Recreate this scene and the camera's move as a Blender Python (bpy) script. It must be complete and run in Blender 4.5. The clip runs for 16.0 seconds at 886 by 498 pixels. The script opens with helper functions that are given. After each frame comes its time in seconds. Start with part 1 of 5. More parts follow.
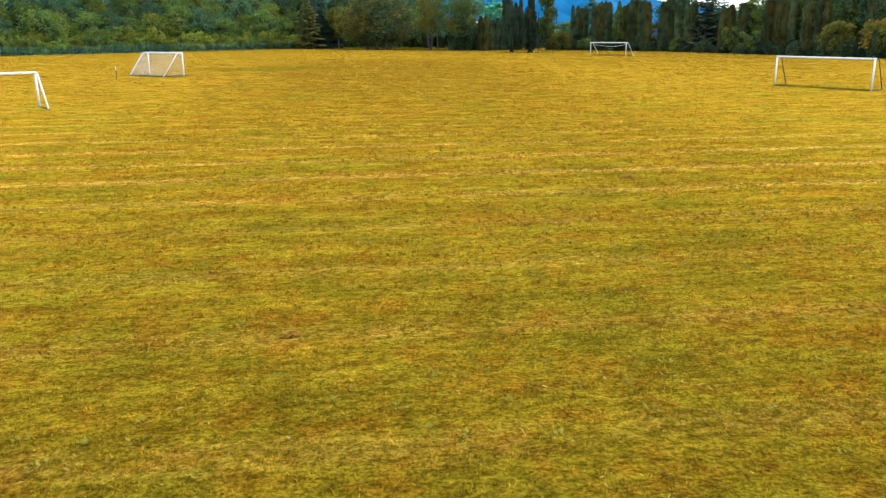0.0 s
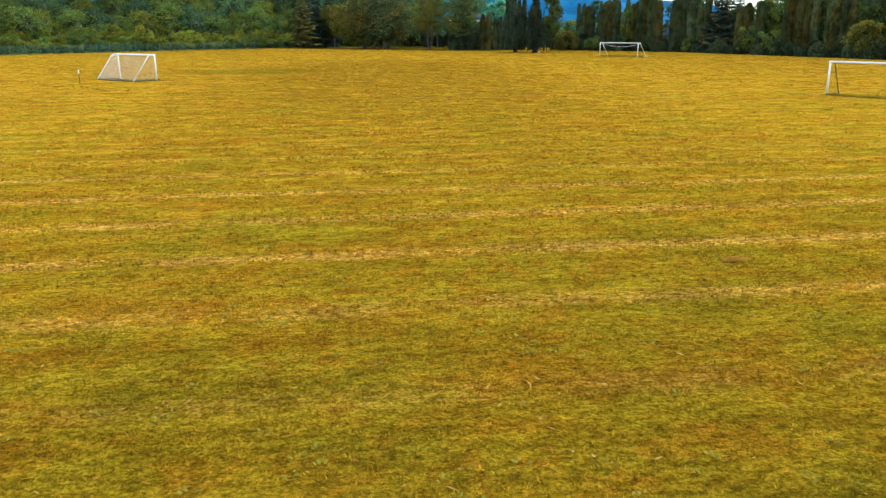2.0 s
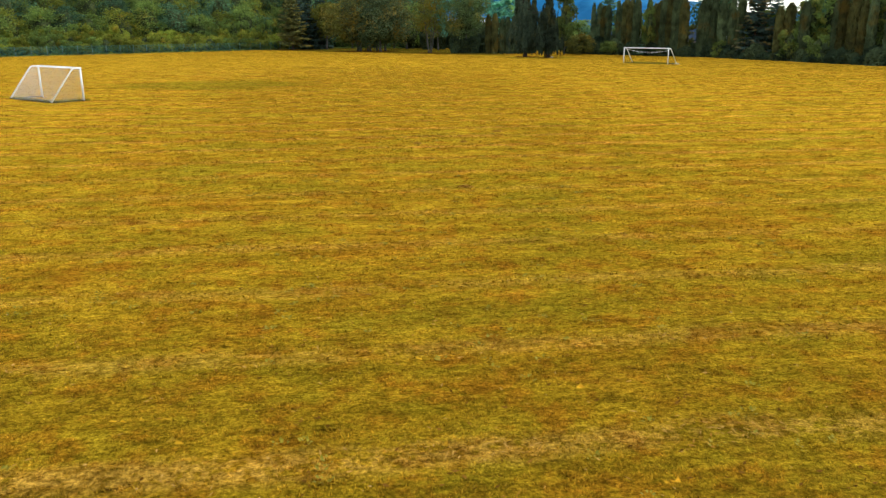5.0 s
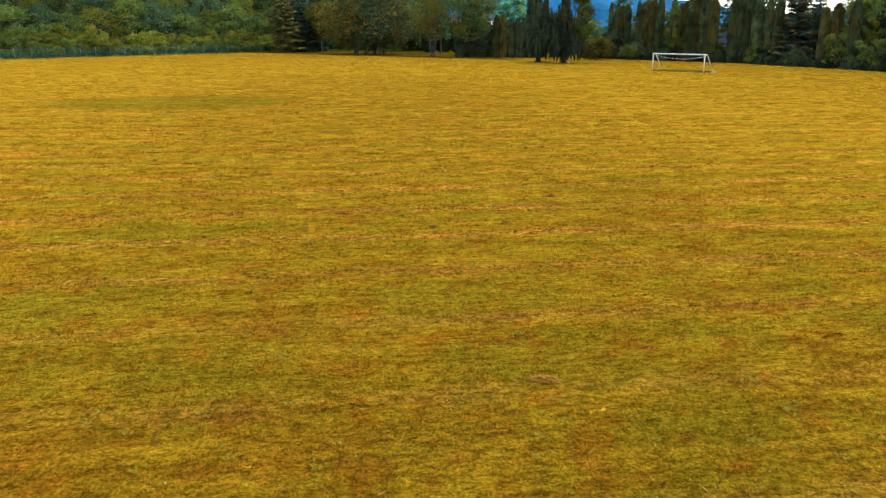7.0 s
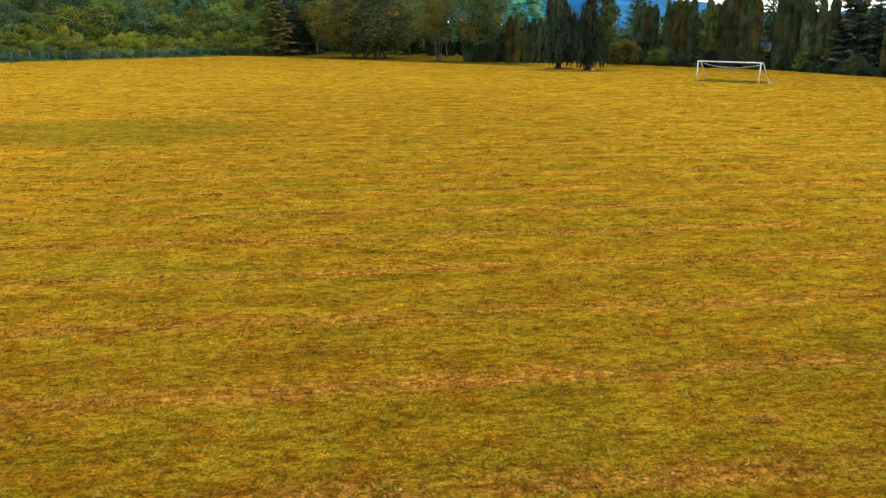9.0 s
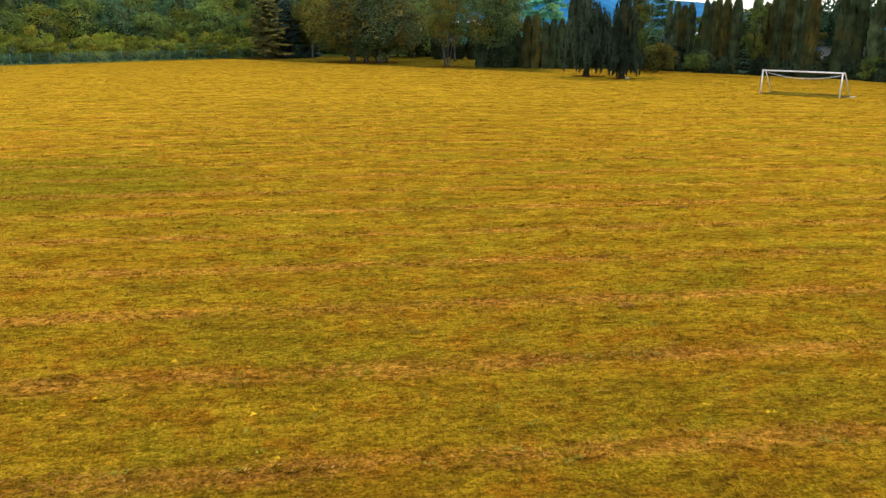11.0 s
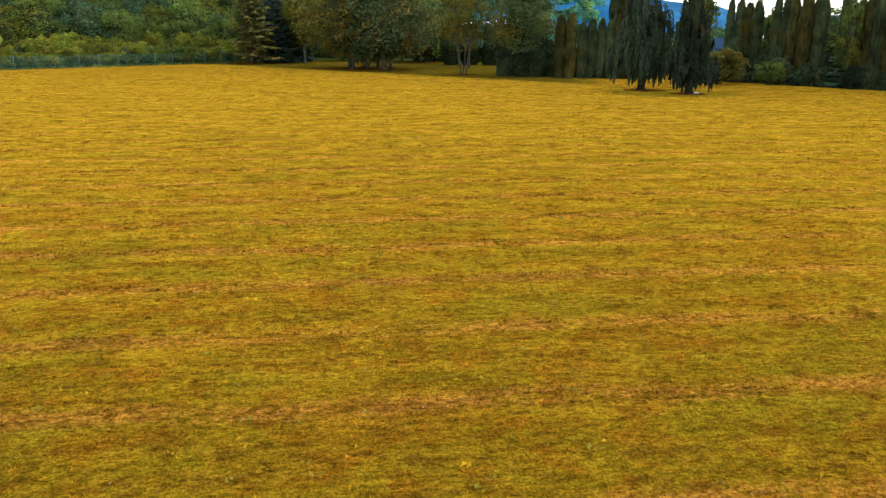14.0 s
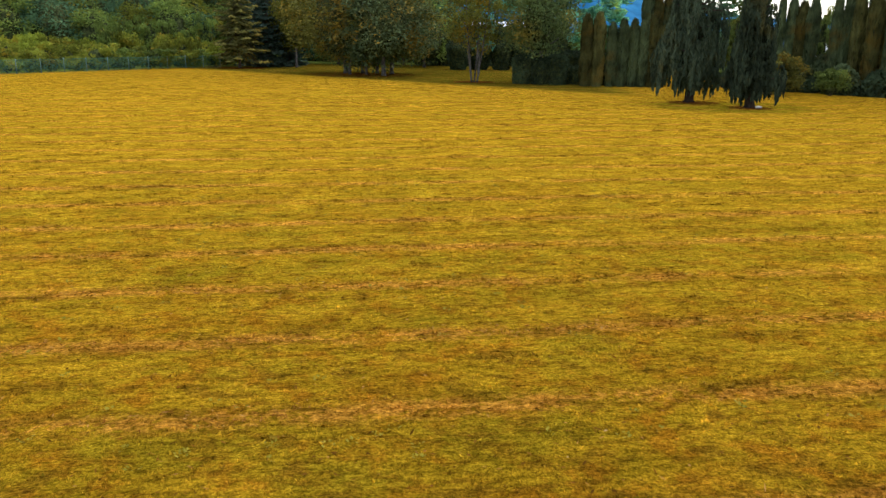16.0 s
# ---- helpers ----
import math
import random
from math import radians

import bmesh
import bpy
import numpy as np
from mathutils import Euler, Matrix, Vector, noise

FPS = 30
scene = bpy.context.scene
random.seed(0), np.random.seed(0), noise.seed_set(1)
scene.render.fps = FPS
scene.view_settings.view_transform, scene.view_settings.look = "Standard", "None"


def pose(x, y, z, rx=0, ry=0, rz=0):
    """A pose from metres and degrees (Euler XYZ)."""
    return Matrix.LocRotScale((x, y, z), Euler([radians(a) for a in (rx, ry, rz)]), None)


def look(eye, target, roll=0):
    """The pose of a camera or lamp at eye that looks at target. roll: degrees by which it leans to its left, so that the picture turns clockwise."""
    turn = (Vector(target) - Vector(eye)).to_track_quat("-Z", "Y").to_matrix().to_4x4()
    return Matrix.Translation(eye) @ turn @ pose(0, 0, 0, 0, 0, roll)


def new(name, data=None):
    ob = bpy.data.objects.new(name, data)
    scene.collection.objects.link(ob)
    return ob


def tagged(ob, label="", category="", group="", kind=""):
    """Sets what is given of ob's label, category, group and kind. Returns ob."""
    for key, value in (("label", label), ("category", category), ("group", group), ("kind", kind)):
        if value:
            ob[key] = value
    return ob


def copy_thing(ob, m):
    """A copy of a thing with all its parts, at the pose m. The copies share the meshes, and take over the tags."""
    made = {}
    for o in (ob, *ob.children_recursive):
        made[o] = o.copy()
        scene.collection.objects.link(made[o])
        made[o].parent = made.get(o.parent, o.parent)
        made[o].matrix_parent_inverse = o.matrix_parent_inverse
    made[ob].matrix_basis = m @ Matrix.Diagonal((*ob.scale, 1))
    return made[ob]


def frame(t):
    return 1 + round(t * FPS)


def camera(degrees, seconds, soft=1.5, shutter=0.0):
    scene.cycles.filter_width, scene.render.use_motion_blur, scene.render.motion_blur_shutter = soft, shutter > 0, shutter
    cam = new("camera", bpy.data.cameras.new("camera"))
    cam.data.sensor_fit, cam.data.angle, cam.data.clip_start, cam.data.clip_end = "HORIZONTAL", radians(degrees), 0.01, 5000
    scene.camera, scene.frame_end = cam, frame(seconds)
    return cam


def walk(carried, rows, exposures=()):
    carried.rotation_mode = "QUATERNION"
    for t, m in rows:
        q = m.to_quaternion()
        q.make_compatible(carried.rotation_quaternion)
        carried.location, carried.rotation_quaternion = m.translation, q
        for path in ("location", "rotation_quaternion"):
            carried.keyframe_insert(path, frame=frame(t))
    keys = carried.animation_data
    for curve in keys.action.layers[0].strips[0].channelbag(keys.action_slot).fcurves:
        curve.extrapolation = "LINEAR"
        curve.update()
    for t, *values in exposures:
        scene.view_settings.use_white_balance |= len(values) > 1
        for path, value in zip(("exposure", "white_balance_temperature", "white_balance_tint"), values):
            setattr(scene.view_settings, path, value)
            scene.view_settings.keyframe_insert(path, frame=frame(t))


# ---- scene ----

# ================= camera =================
cam = camera(60.0, 16.0, soft=1.4, shutter=0.06)
# seconds, eye x, y, z, pitch, roll, yaw
ROWS = [
    (0.0, 0.000, 0.000, 4.616, -15.778, 0.403, 0.215),
    (0.5, -0.088, 2.077, 4.619, -15.811, 0.377, 0.198),
    (1.0, -0.160, 4.257, 4.653, -15.843, 0.350, 0.181),
    (1.5, -0.224, 6.557, 4.713, -15.872, 0.322, 0.164),
    (2.0, -0.287, 8.994, 4.794, -15.900, 0.294, 0.148),
    (2.5, -0.356, 11.579, 4.892, -15.927, 0.264, 0.133),
    (3.0, -0.438, 14.320, 5.004, -15.951, 0.234, 0.118),
    (3.5, -0.538, 17.223, 5.126, -15.974, 0.204, 0.103),
    (4.0, -0.660, 20.288, 5.255, -15.994, 0.173, 0.089),
    (5.0, -0.986, 26.894, 5.521, -16.031, 0.109, 0.061),
    (6.0, -1.434, 34.085, 5.781, -16.060, 0.043, 0.035),
    (7.0, -2.008, 41.758, 6.020, -16.081, -0.023, 0.009),
    (8.0, -2.699, 49.774, 6.225, -16.096, -0.090, -0.016),
    (9.0, -3.484, 57.970, 6.387, -16.103, -0.158, -0.041),
    (10.0, -4.334, 66.175, 6.503, -16.103, -0.225, -0.067),
    (11.0, -5.209, 74.231, 6.572, -16.096, -0.292, -0.092),
    (12.0, -6.069, 82.017, 6.600, -16.081, -0.357, -0.118),
    (13.0, -6.876, 89.473, 6.594, -16.059, -0.421, -0.145),
    (14.0, -7.600, 96.635, 6.567, -16.030, -0.483, -0.174),
    (15.0, -8.225, 103.666, 6.537, -15.993, -0.542, -0.203),
    (16.0, -8.757, 110.896, 6.523, -15.948, -0.599, -0.235),
]
walk(cam, [(t, pose(x, y, z, 90 + pitch, roll, yaw)) for t, x, y, z, pitch, roll, yaw in ROWS],
     [(0.0, 0.91, 5880, 3), (1.5, 0.81, 6000, 4), (3.5, 0.72, 6300, 6), (7.0, 0.65, 6500, 9), (16.0, 0.66, 6550, 11)])

# ================= light =================
SUN_UP, SUN_FROM = 58.0, 60.0  # degrees above the horizon; compass bearing from +y, clockwise
world = bpy.data.worlds.new("overcast")
scene.world = world
world.use_nodes = True
wn, wl = world.node_tree.nodes, world.node_tree.links
wn.clear()
sky = wn.new("ShaderNodeTexSky")
sky.sky_type = "NISHITA"
sky.sun_disc = False
sky.sun_elevation, sky.sun_rotation = radians(SUN_UP), radians(SUN_FROM)
sky.air_density, sky.dust_density, sky.ozone_density = 1.0, 1.2, 1.0
pale = wn.new("ShaderNodeHueSaturation")
pale.inputs["Saturation"].default_value = 0.5
wback = wn.new("ShaderNodeBackground")
wback.inputs["Strength"].default_value = 0.25
wout = wn.new("ShaderNodeOutputWorld")
wl.new(sky.outputs[0], pale.inputs["Color"])
wl.new(pale.outputs[0], wback.inputs["Color"])
wl.new(wback.outputs[0], wout.inputs["Surface"])

sun = new("sun", bpy.data.lights.new("sun", "SUN"))
sun.data.energy, sun.data.angle, sun.data.color = 0.6, radians(45), (1.0, 0.95, 0.86)
sb, su = radians(SUN_FROM), radians(SUN_UP)
sun.matrix_world = look((0, 0, 60), Vector((0, 0, 60)) - Vector((math.sin(sb) * math.cos(su), math.cos(sb) * math.cos(su), math.sin(su))))

# ================= materials =================


class Nodes:
    """Small wrapper to write node networks briefly."""

    def __init__(self, name):
        self.mat = bpy.data.materials.new(name)
        self.mat.use_nodes = True
        self.n, self.l = self.mat.node_tree.nodes, self.mat.node_tree.links
        self.n.clear()
        self.out = self.n.new("ShaderNodeOutputMaterial")

    def put(self, sock, value):
        if hasattr(value, "is_output"):
            self.l.new(value, sock)
        elif sock.type == "RGBA" and len(value) == 3:
            sock.default_value = (*value, 1)
        else:
            sock.default_value = value

    def node(self, kind, **inputs):
        nd = self.n.new("ShaderNode" + kind)
        for k, v in inputs.items():
            self.put(nd.inputs[k.replace("_", " ")], v)
        return nd

    def math(self, op, a, b=0.0):
        nd = self.n.new("ShaderNodeMath")
        nd.operation = op
        self.put(nd.inputs[0], a)
        self.put(nd.inputs[1], b)
        return nd.outputs[0]

    def noise(self, vec, scale, detail=3.0, rough=0.55):
        return self.node("TexNoise", Vector=vec, Scale=scale, Detail=detail, Roughness=rough).outputs["Fac"]

    def ramp(self, fac, lo, hi, a=0.0, b=1.0):
        nd = self.n.new("ShaderNodeMapRange")
        nd.interpolation_type = "SMOOTHSTEP"
        for k, v in (("Value", fac), ("From Min", lo), ("From Max", hi), ("To Min", a), ("To Max", b)):
            self.put(nd.inputs[k], v)
        return nd.outputs["Result"]

    def mix(self, fac, a, b, blend="MIX"):
        nd = self.n.new("ShaderNodeMix")
        nd.data_type, nd.blend_type = "RGBA", blend
        self.put(nd.inputs[0], fac)
        self.put(nd.inputs[6], a)
        self.put(nd.inputs[7], b)
        return nd.outputs[2]

    def scaled(self, colour, value):
        """colour times a number."""
        nd = self.n.new("ShaderNodeVectorMath")
        nd.operation = "SCALE"
        self.put(nd.inputs[0], colour)
        self.put(nd.inputs["Scale"], value)
        return nd.outputs[0]

    def surface(self, colour, rough=0.6, metal=0.0, bump=None, strength=0.3, distance=0.02, spec=0.3, fuzz=0.0, fuzz_tint=(1, 1, 1)):
        b = self.n.new("ShaderNodeBsdfPrincipled")
        self.put(b.inputs["Base Color"], colour)
        self.put(b.inputs["Roughness"], rough)
        b.inputs["Metallic"].default_value = metal
        b.inputs["Specular IOR Level"].default_value = spec
        b.inputs["Sheen Weight"].default_value, b.inputs["Sheen Roughness"].default_value = fuzz, 0.3
        b.inputs["Sheen Tint"].default_value = (*fuzz_tint, 1)
        if bump is not None:
            nd = self.node("Bump", Height=bump)
            nd.inputs["Strength"].default_value, nd.inputs["Distance"].default_value = strength, distance
            self.l.new(nd.outputs[0], b.inputs["Normal"])
        return b.outputs[0]

    def done(self, shader):
        self.l.new(shader, self.out.inputs["Surface"])
        return self.mat


def plain(name, colour, rough=0.5, metal=0.0, grain=8.0, vary=0.25, dirt=None, spec=0.4):
    """Painted, plastic or metal surface with stains at two scales."""
    m = Nodes(name)
    pos = m.node("TexCoord").outputs["Object"]
    a, b = m.noise(pos, grain, 4), m.noise(pos, grain * 0.17, 3)
    c = m.mix(m.ramp(b, 0.45, 0.75), colour, dirt or tuple(v * (1 - vary) for v in colour))
    c = m.scaled(c, m.ramp(a, 0.2, 0.8, 1 - vary * 0.5, 1 + vary * 0.2))
    return m.done(m.surface(c, m.ramp(a, 0.2, 0.8, rough * 0.8, min(1, rough * 1.2)), metal, a, 0.15, 0.005, spec))


def bark(name, dark, light):
    m = Nodes(name)
    pos = m.node("TexCoord").outputs["Object"]
    mp = m.node("Mapping", Vector=pos)
    mp.inputs["Scale"].default_value = (1, 1, 0.18)
    a, b = m.noise(mp.outputs[0], 14, 5, 0.65), m.noise(pos, 0.9, 3)
    c = m.mix(m.ramp(a, 0.35, 0.65), dark, light)
    c = m.scaled(c, m.ramp(b, 0.3, 0.7, 0.75, 1.2))
    return m.done(m.surface(c, 0.9, 0, a, 0.7, 0.03, 0.15))


def foliage(name, dark, mid, light, turn=(0, 0, 0), turn_share=0.0, through_leaf=0.38):
    """Leaves: each leaf has its own tint; whole sprays and trees differ; turn is an autumn tint of some sprays."""
    m = Nodes(name)
    geo = m.node("NewGeometry")
    info = m.node("ObjectInfo")
    one = geo.outputs["Random Per Island"]
    place = geo.outputs["Position"]
    c = m.mix(m.ramp(one, 0.0, 0.6, 0.66, 1.0), dark, mid)
    c = m.mix(m.ramp(one, 0.68, 1.0, 0, 0.18), c, light)
    spray = m.noise(place, 0.50, 3, 0.6)
    c = m.scaled(c, m.ramp(spray, 0.3, 0.7, 0.58, 1.48))
    if turn_share > 0:
        where = m.noise(place, 0.28, 4, 0.6)
        c = m.mix(m.ramp(where, 0.62 - 0.25 * turn_share, 0.78 - 0.25 * turn_share, 0, 0.85), c, turn)
    c = m.scaled(c, m.ramp(info.outputs["Random"], 0, 1, 1.05, 1.85))
    body = m.surface(c, 0.7, spec=0.03)
    tr = m.node("BsdfTranslucent", Color=c).outputs[0]
    mixed = m.node("MixShader", Fac=through_leaf)
    m.l.new(body, mixed.inputs[1])
    m.l.new(tr, mixed.inputs[2])
    return m.done(mixed.outputs[0])


MOW = radians(7.2)  # the mower's lines run along this bearing from +x


def turf_colour(m, straw, green, rust, lush, rusty, gap, bleach=0.3):
    """Colour of the mown field by place: straw, green and rusty patches, thatch left in rows by the mower.
    lush and rusty: the shares of green and of rust; gap: how much dead thatch and painted shadow shows between the
    tufts."""
    pos = m.node("NewGeometry").outputs["Position"]
    rot = m.node("Mapping", Vector=pos)
    rot.inputs["Rotation"].default_value = (0, 0, -MOW)
    rows = rot.outputs[0]
    xyz = m.node("SeparateXYZ", Vector=rows)
    flat = m.node("SeparateXYZ", Vector=pos)
    long = m.node("Mapping", Vector=rows)
    long.inputs["Scale"].default_value = (0.6, 1.0, 1.0)
    big = m.noise(pos, 0.07, 4, 0.6)
    mid = m.noise(long.outputs[0], 0.8, 3, 0.58)
    streak = m.noise(long.outputs[0], 1.25, 4, 0.6)
    thin = m.node("Mapping", Vector=rows)
    thin.inputs["Scale"].default_value = (0.36, 1.0, 1.0)
    dash = m.noise(thin.outputs[0], 4.2, 4, 0.60)
    short = m.noise(rows, 5.5, 4, 0.68)
    fine = m.noise(pos, 17.0, 4, 0.72)
    # greener where the walk begins, in a band and in one damp patch further on
    start = m.math("ADD", m.ramp(flat.outputs[1], 16.0, 56.0, 0.10, 0.0), m.ramp(flat.outputs[1], 7.0, 22.0, 0.06, 0.0))
    dx, dy = m.math("MULTIPLY", m.math("ADD", flat.outputs[0], 25.0), 0.080), m.math("MULTIPLY", m.math("ADD", flat.outputs[1], -107.0), 0.125)
    start = m.math("ADD", start, m.ramp(m.math("ABSOLUTE", m.math("ADD", flat.outputs[1], -64.0)), 2.0, 16.0, 0.07, 0.0))
    damp_shade = m.ramp(m.math("ADD", m.math("MULTIPLY", dx, dx), m.math("MULTIPLY", dy, dy)), 0.0, 1.2, 0.21, 0.0)
    # the lawn between the far trees: greener, with the trees' shade put into its colour
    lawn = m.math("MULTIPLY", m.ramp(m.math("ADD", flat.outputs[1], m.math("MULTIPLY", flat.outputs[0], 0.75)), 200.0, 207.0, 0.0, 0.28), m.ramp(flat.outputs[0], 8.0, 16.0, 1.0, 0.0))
    # greener ring round the two weeping conifers, their shade put into the colour
    wx, wy = m.math("MULTIPLY", m.math("ADD", flat.outputs[0], -18.0), 0.115), m.math("MULTIPLY", m.math("ADD", flat.outputs[1], -182.0), 0.145)
    damp_shade = m.math("ADD", damp_shade, m.ramp(m.math("ADD", m.math("MULTIPLY", wx, wx), m.math("MULTIPLY", wy, wy)), 0.1, 1.2, 0.24, 0.0))
    share = m.math("ADD", m.math("ADD", m.math("MULTIPLY", big, 0.4), m.math("MULTIPLY", mid, 0.6)), m.math("ADD", m.math("ADD", start, damp_shade), lawn))
    c = m.mix(m.math("MAXIMUM", m.ramp(share, 0.58 - lush, 0.84 - lush, 0.0, 0.58), m.ramp(damp_shade, 0.02, 0.20, 0.0, 0.85)), straw, green)
    spots = m.noise(rows, 1.1, 4, 0.68)
    worn = m.ramp(flat.outputs[1], 122.0, 148.0, 1.0, 0.35)
    c = m.mix(m.math("MULTIPLY", m.ramp(spots, 0.67 - rusty, 0.83 - rusty, 0, 0.66), m.math("MULTIPLY", m.ramp(flat.outputs[1], 18.0, 50.0, 0.72, 1.0), worn)), c, rust)
    # wide patches that differ in how far the grass has dried
    patch = m.noise(long.outputs[0], 0.30, 4, 0.62)
    c = m.mix(m.math("MULTIPLY", m.ramp(patch, 0.52, 0.66, 0, 0.50), worn), c, m.mix(0.22, rust, straw))
    c = m.mix(m.math("MULTIPLY", m.ramp(patch, 0.36, 0.49, 0.56, 0.0), worn), c, green)
    fresh = m.noise(long.outputs[0], 1.15, 2, 0.5)
    c = m.mix(m.ramp(fresh, 0.60, 0.72, 0, 0.42), c, m.mix(0.35, green, m.scaled(straw, 0.62)))
    c = m.mix(m.ramp(damp_shade, 0.03, 0.20, 0.0, 0.62), c, green)
    # tree shade on the lawn, mixed in as dark green
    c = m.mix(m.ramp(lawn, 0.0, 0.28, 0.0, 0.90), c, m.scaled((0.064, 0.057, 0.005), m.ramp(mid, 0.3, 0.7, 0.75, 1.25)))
    # thatch rows 3.5 m apart
    wob = m.math("ADD", m.math("MULTIPLY", m.noise(rows, 0.18, 4), 0.9), 0.34)
    saw = m.math("FRACT", m.math("MULTIPLY", m.math("ADD", xyz.outputs[1], wob), 1 / 3.5))
    line = m.ramp(m.math("ABSOLUTE", m.math("ADD", saw, -0.5)), 0.02, 0.16, 1.0, 0.0)
    broken = m.math("MULTIPLY", m.ramp(m.math("ADD", m.math("MULTIPLY", mid, 0.5), m.math("MULTIPLY", short, 0.5)), 0.43, 0.53, 0.05, 1.0), m.math("ADD", m.math("MULTIPLY", m.ramp(flat.outputs[1], 19.0, 25.0, 0.3, 1.0), m.ramp(flat.outputs[1], 33.0, 39.0, 1.0, 0.4)), m.ramp(flat.outputs[1], 54.0, 66.0, 0.0, 0.6)))
    c = m.mix(m.math("MULTIPLY", m.math("MULTIPLY", line, broken), 0.68), c, m.mix(m.ramp(flat.outputs[1], 36.0, 62.0, 0.85, 0.1), m.mix(m.ramp(short, 0.42, 0.58), (0.16, 0.050, 0.007), (0.29, 0.120, 0.016)), m.mix(m.ramp(short, 0.40, 0.56), (0.20, 0.090, 0.013), (0.36, 0.195, 0.030))))
    # bleached tufts, and gaps of brown thatch darkened with the shadow between them
    c = m.scaled(c, m.ramp(streak, 0.40, 0.60, 1.0 - 0.6 * bleach, 1.0 + bleach))
    c = m.mix(m.math("MULTIPLY", m.ramp(dash, 0.36, 0.47, min(0.72, gap * 2.4), 0.0), m.ramp(flat.outputs[1], 22.0, 62.0, 0.38, 1.0)), c, (0.110, 0.047, 0.004))
    c = m.mix(m.math("MULTIPLY", m.ramp(m.noise(long.outputs[0], 1.7, 3, 0.55), 0.37, 0.45, 0.68, 0.0), m.ramp(flat.outputs[1], 40.0, 95.0, 0.10, 1.0)), m.scaled(c, m.ramp(flat.outputs[1], 95.0, 135.0, 1.0, 1.05)), (0.105, 0.053, 0.004))
    # single clumps: light leaf tips, and the shade between them painted dark
    wide = m.node("Mapping", Vector=rows)
    wide.inputs["Scale"].default_value = (0.6, 1.0, 1.0)
    grain = m.noise(wide.outputs[0], 7.5, 3, 0.64)
    c = m.scaled(c, m.ramp(grain, 0.36, 0.62, 0.70, 1.30))
    c = m.scaled(c, m.ramp(dash, 0.38, 0.58, 0.90, 1.08))
    c = m.scaled(c, m.ramp(short, 0.40, 0.60, 0.93, 1.06))
    # light and dark swaths along the mower's lines
    swath = m.node("Mapping", Vector=rows)
    swath.inputs["Scale"].default_value = (0.20, 1.0, 1.0)
    band = m.ramp(m.noise(swath.outputs[0], 0.95, 5, 0.66), 0.38, 0.62, 0.90, 1.09)
    c = m.scaled(c, band)
    # how much dry straw stands up: less in damp, painted shade, gaps, dark swaths
    dry = m.math("MULTIPLY", m.math("MULTIPLY", band, m.ramp(streak, 0.40, 0.56, 0.86, 1.08)), m.math("MULTIPLY", m.ramp(damp_shade, 0.0, 0.20, 1.0, 0.72), m.ramp(lawn, 0.0, 0.28, 1.0, 0.12)))
    return c, fine, streak, mid, flat, dry


def turf_ground():
    m = Nodes("turf")
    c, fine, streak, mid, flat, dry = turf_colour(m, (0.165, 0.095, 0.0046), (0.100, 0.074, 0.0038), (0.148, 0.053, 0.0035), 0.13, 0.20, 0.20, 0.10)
    c = m.scaled(c, m.ramp(fine, 0.36, 0.64, 0.56, 1.46))
    # rough meadow beyond the fence
    beyond = m.math("ADD", m.math("MULTIPLY", flat.outputs[0], -0.764), m.math("MULTIPLY", flat.outputs[1], 0.645))
    rough = m.ramp(beyond, 195.0, 199.0)
    c = m.mix(rough, c, m.scaled((0.26, 0.28, 0.03), m.ramp(mid, 0.3, 0.7, 0.6, 1.3)))
    # green yards behind the cypress hedge and beyond the lawn
    side = m.math("ADD", m.math("MULTIPLY", flat.outputs[0], 0.896), m.math("MULTIPLY", flat.outputs[1], 0.444))
    yard = m.math("MAXIMUM", m.ramp(side, 127.0, 131.0), m.ramp(flat.outputs[1], 258.0, 266.0))
    c = m.mix(yard, c, m.scaled((0.055, 0.075, 0.014), m.ramp(mid, 0.3, 0.7, 0.6, 1.4)))
    dry = m.math("MULTIPLY", dry, m.ramp(yard, 0.0, 1.0, 1.0, 0.1))
    h = m.math("ADD", m.math("MULTIPLY", fine, 0.35), m.math("MULTIPLY", streak, 0.8))
    out = m.surface(c, 1.0, 0, h, 0.8, 0.08, 0.0, 0.72, (1.0, 0.56, 0.035))
    m.put(out.node.inputs["Sheen Weight"], m.math("MULTIPLY", dry, 0.80))
    m.put(out.node.inputs["Sheen Tint"], m.scaled(c, 6.6))
    return m.done(out)


def turf_blades(name, gain, lush, gap, bleach, vary):
    m = Nodes(name)
    g = gain
    c, fine, streak, mid, flat, dry = turf_colour(m, (0.51 * g, 0.280 * g, 0.015 * g), (0.36 * g, 0.252 * g, 0.013 * g), (0.42 * g, 0.158 * g, 0.012 * g), lush, 0.19, gap, bleach)
    one = m.node("NewGeometry").outputs["Random Per Island"]
    c = m.mix(m.ramp(one, 0.90, 1.0, 0, 0.25), c, (0.58, 0.40, 0.05))
    c = m.mix(m.ramp(one, 0.0, 0.16, 0.50, 0.0), c, (0.20, 0.165, 0.012))
    c = m.scaled(c, m.ramp(m.math("FRACT", m.math("MULTIPLY", one, 7.31)), 0, 1, 1 - vary, 1 + 0.7 * vary))
    body = m.surface(c, 0.9, spec=0.0, fuzz=0.0)
    tr = m.node("BsdfTranslucent", Color=c).outputs[0]
    mixed = m.node("MixShader", Fac=0.3)
    m.l.new(body, mixed.inputs[1])
    m.l.new(tr, mixed.inputs[2])
    return m.done(mixed.outputs[0])


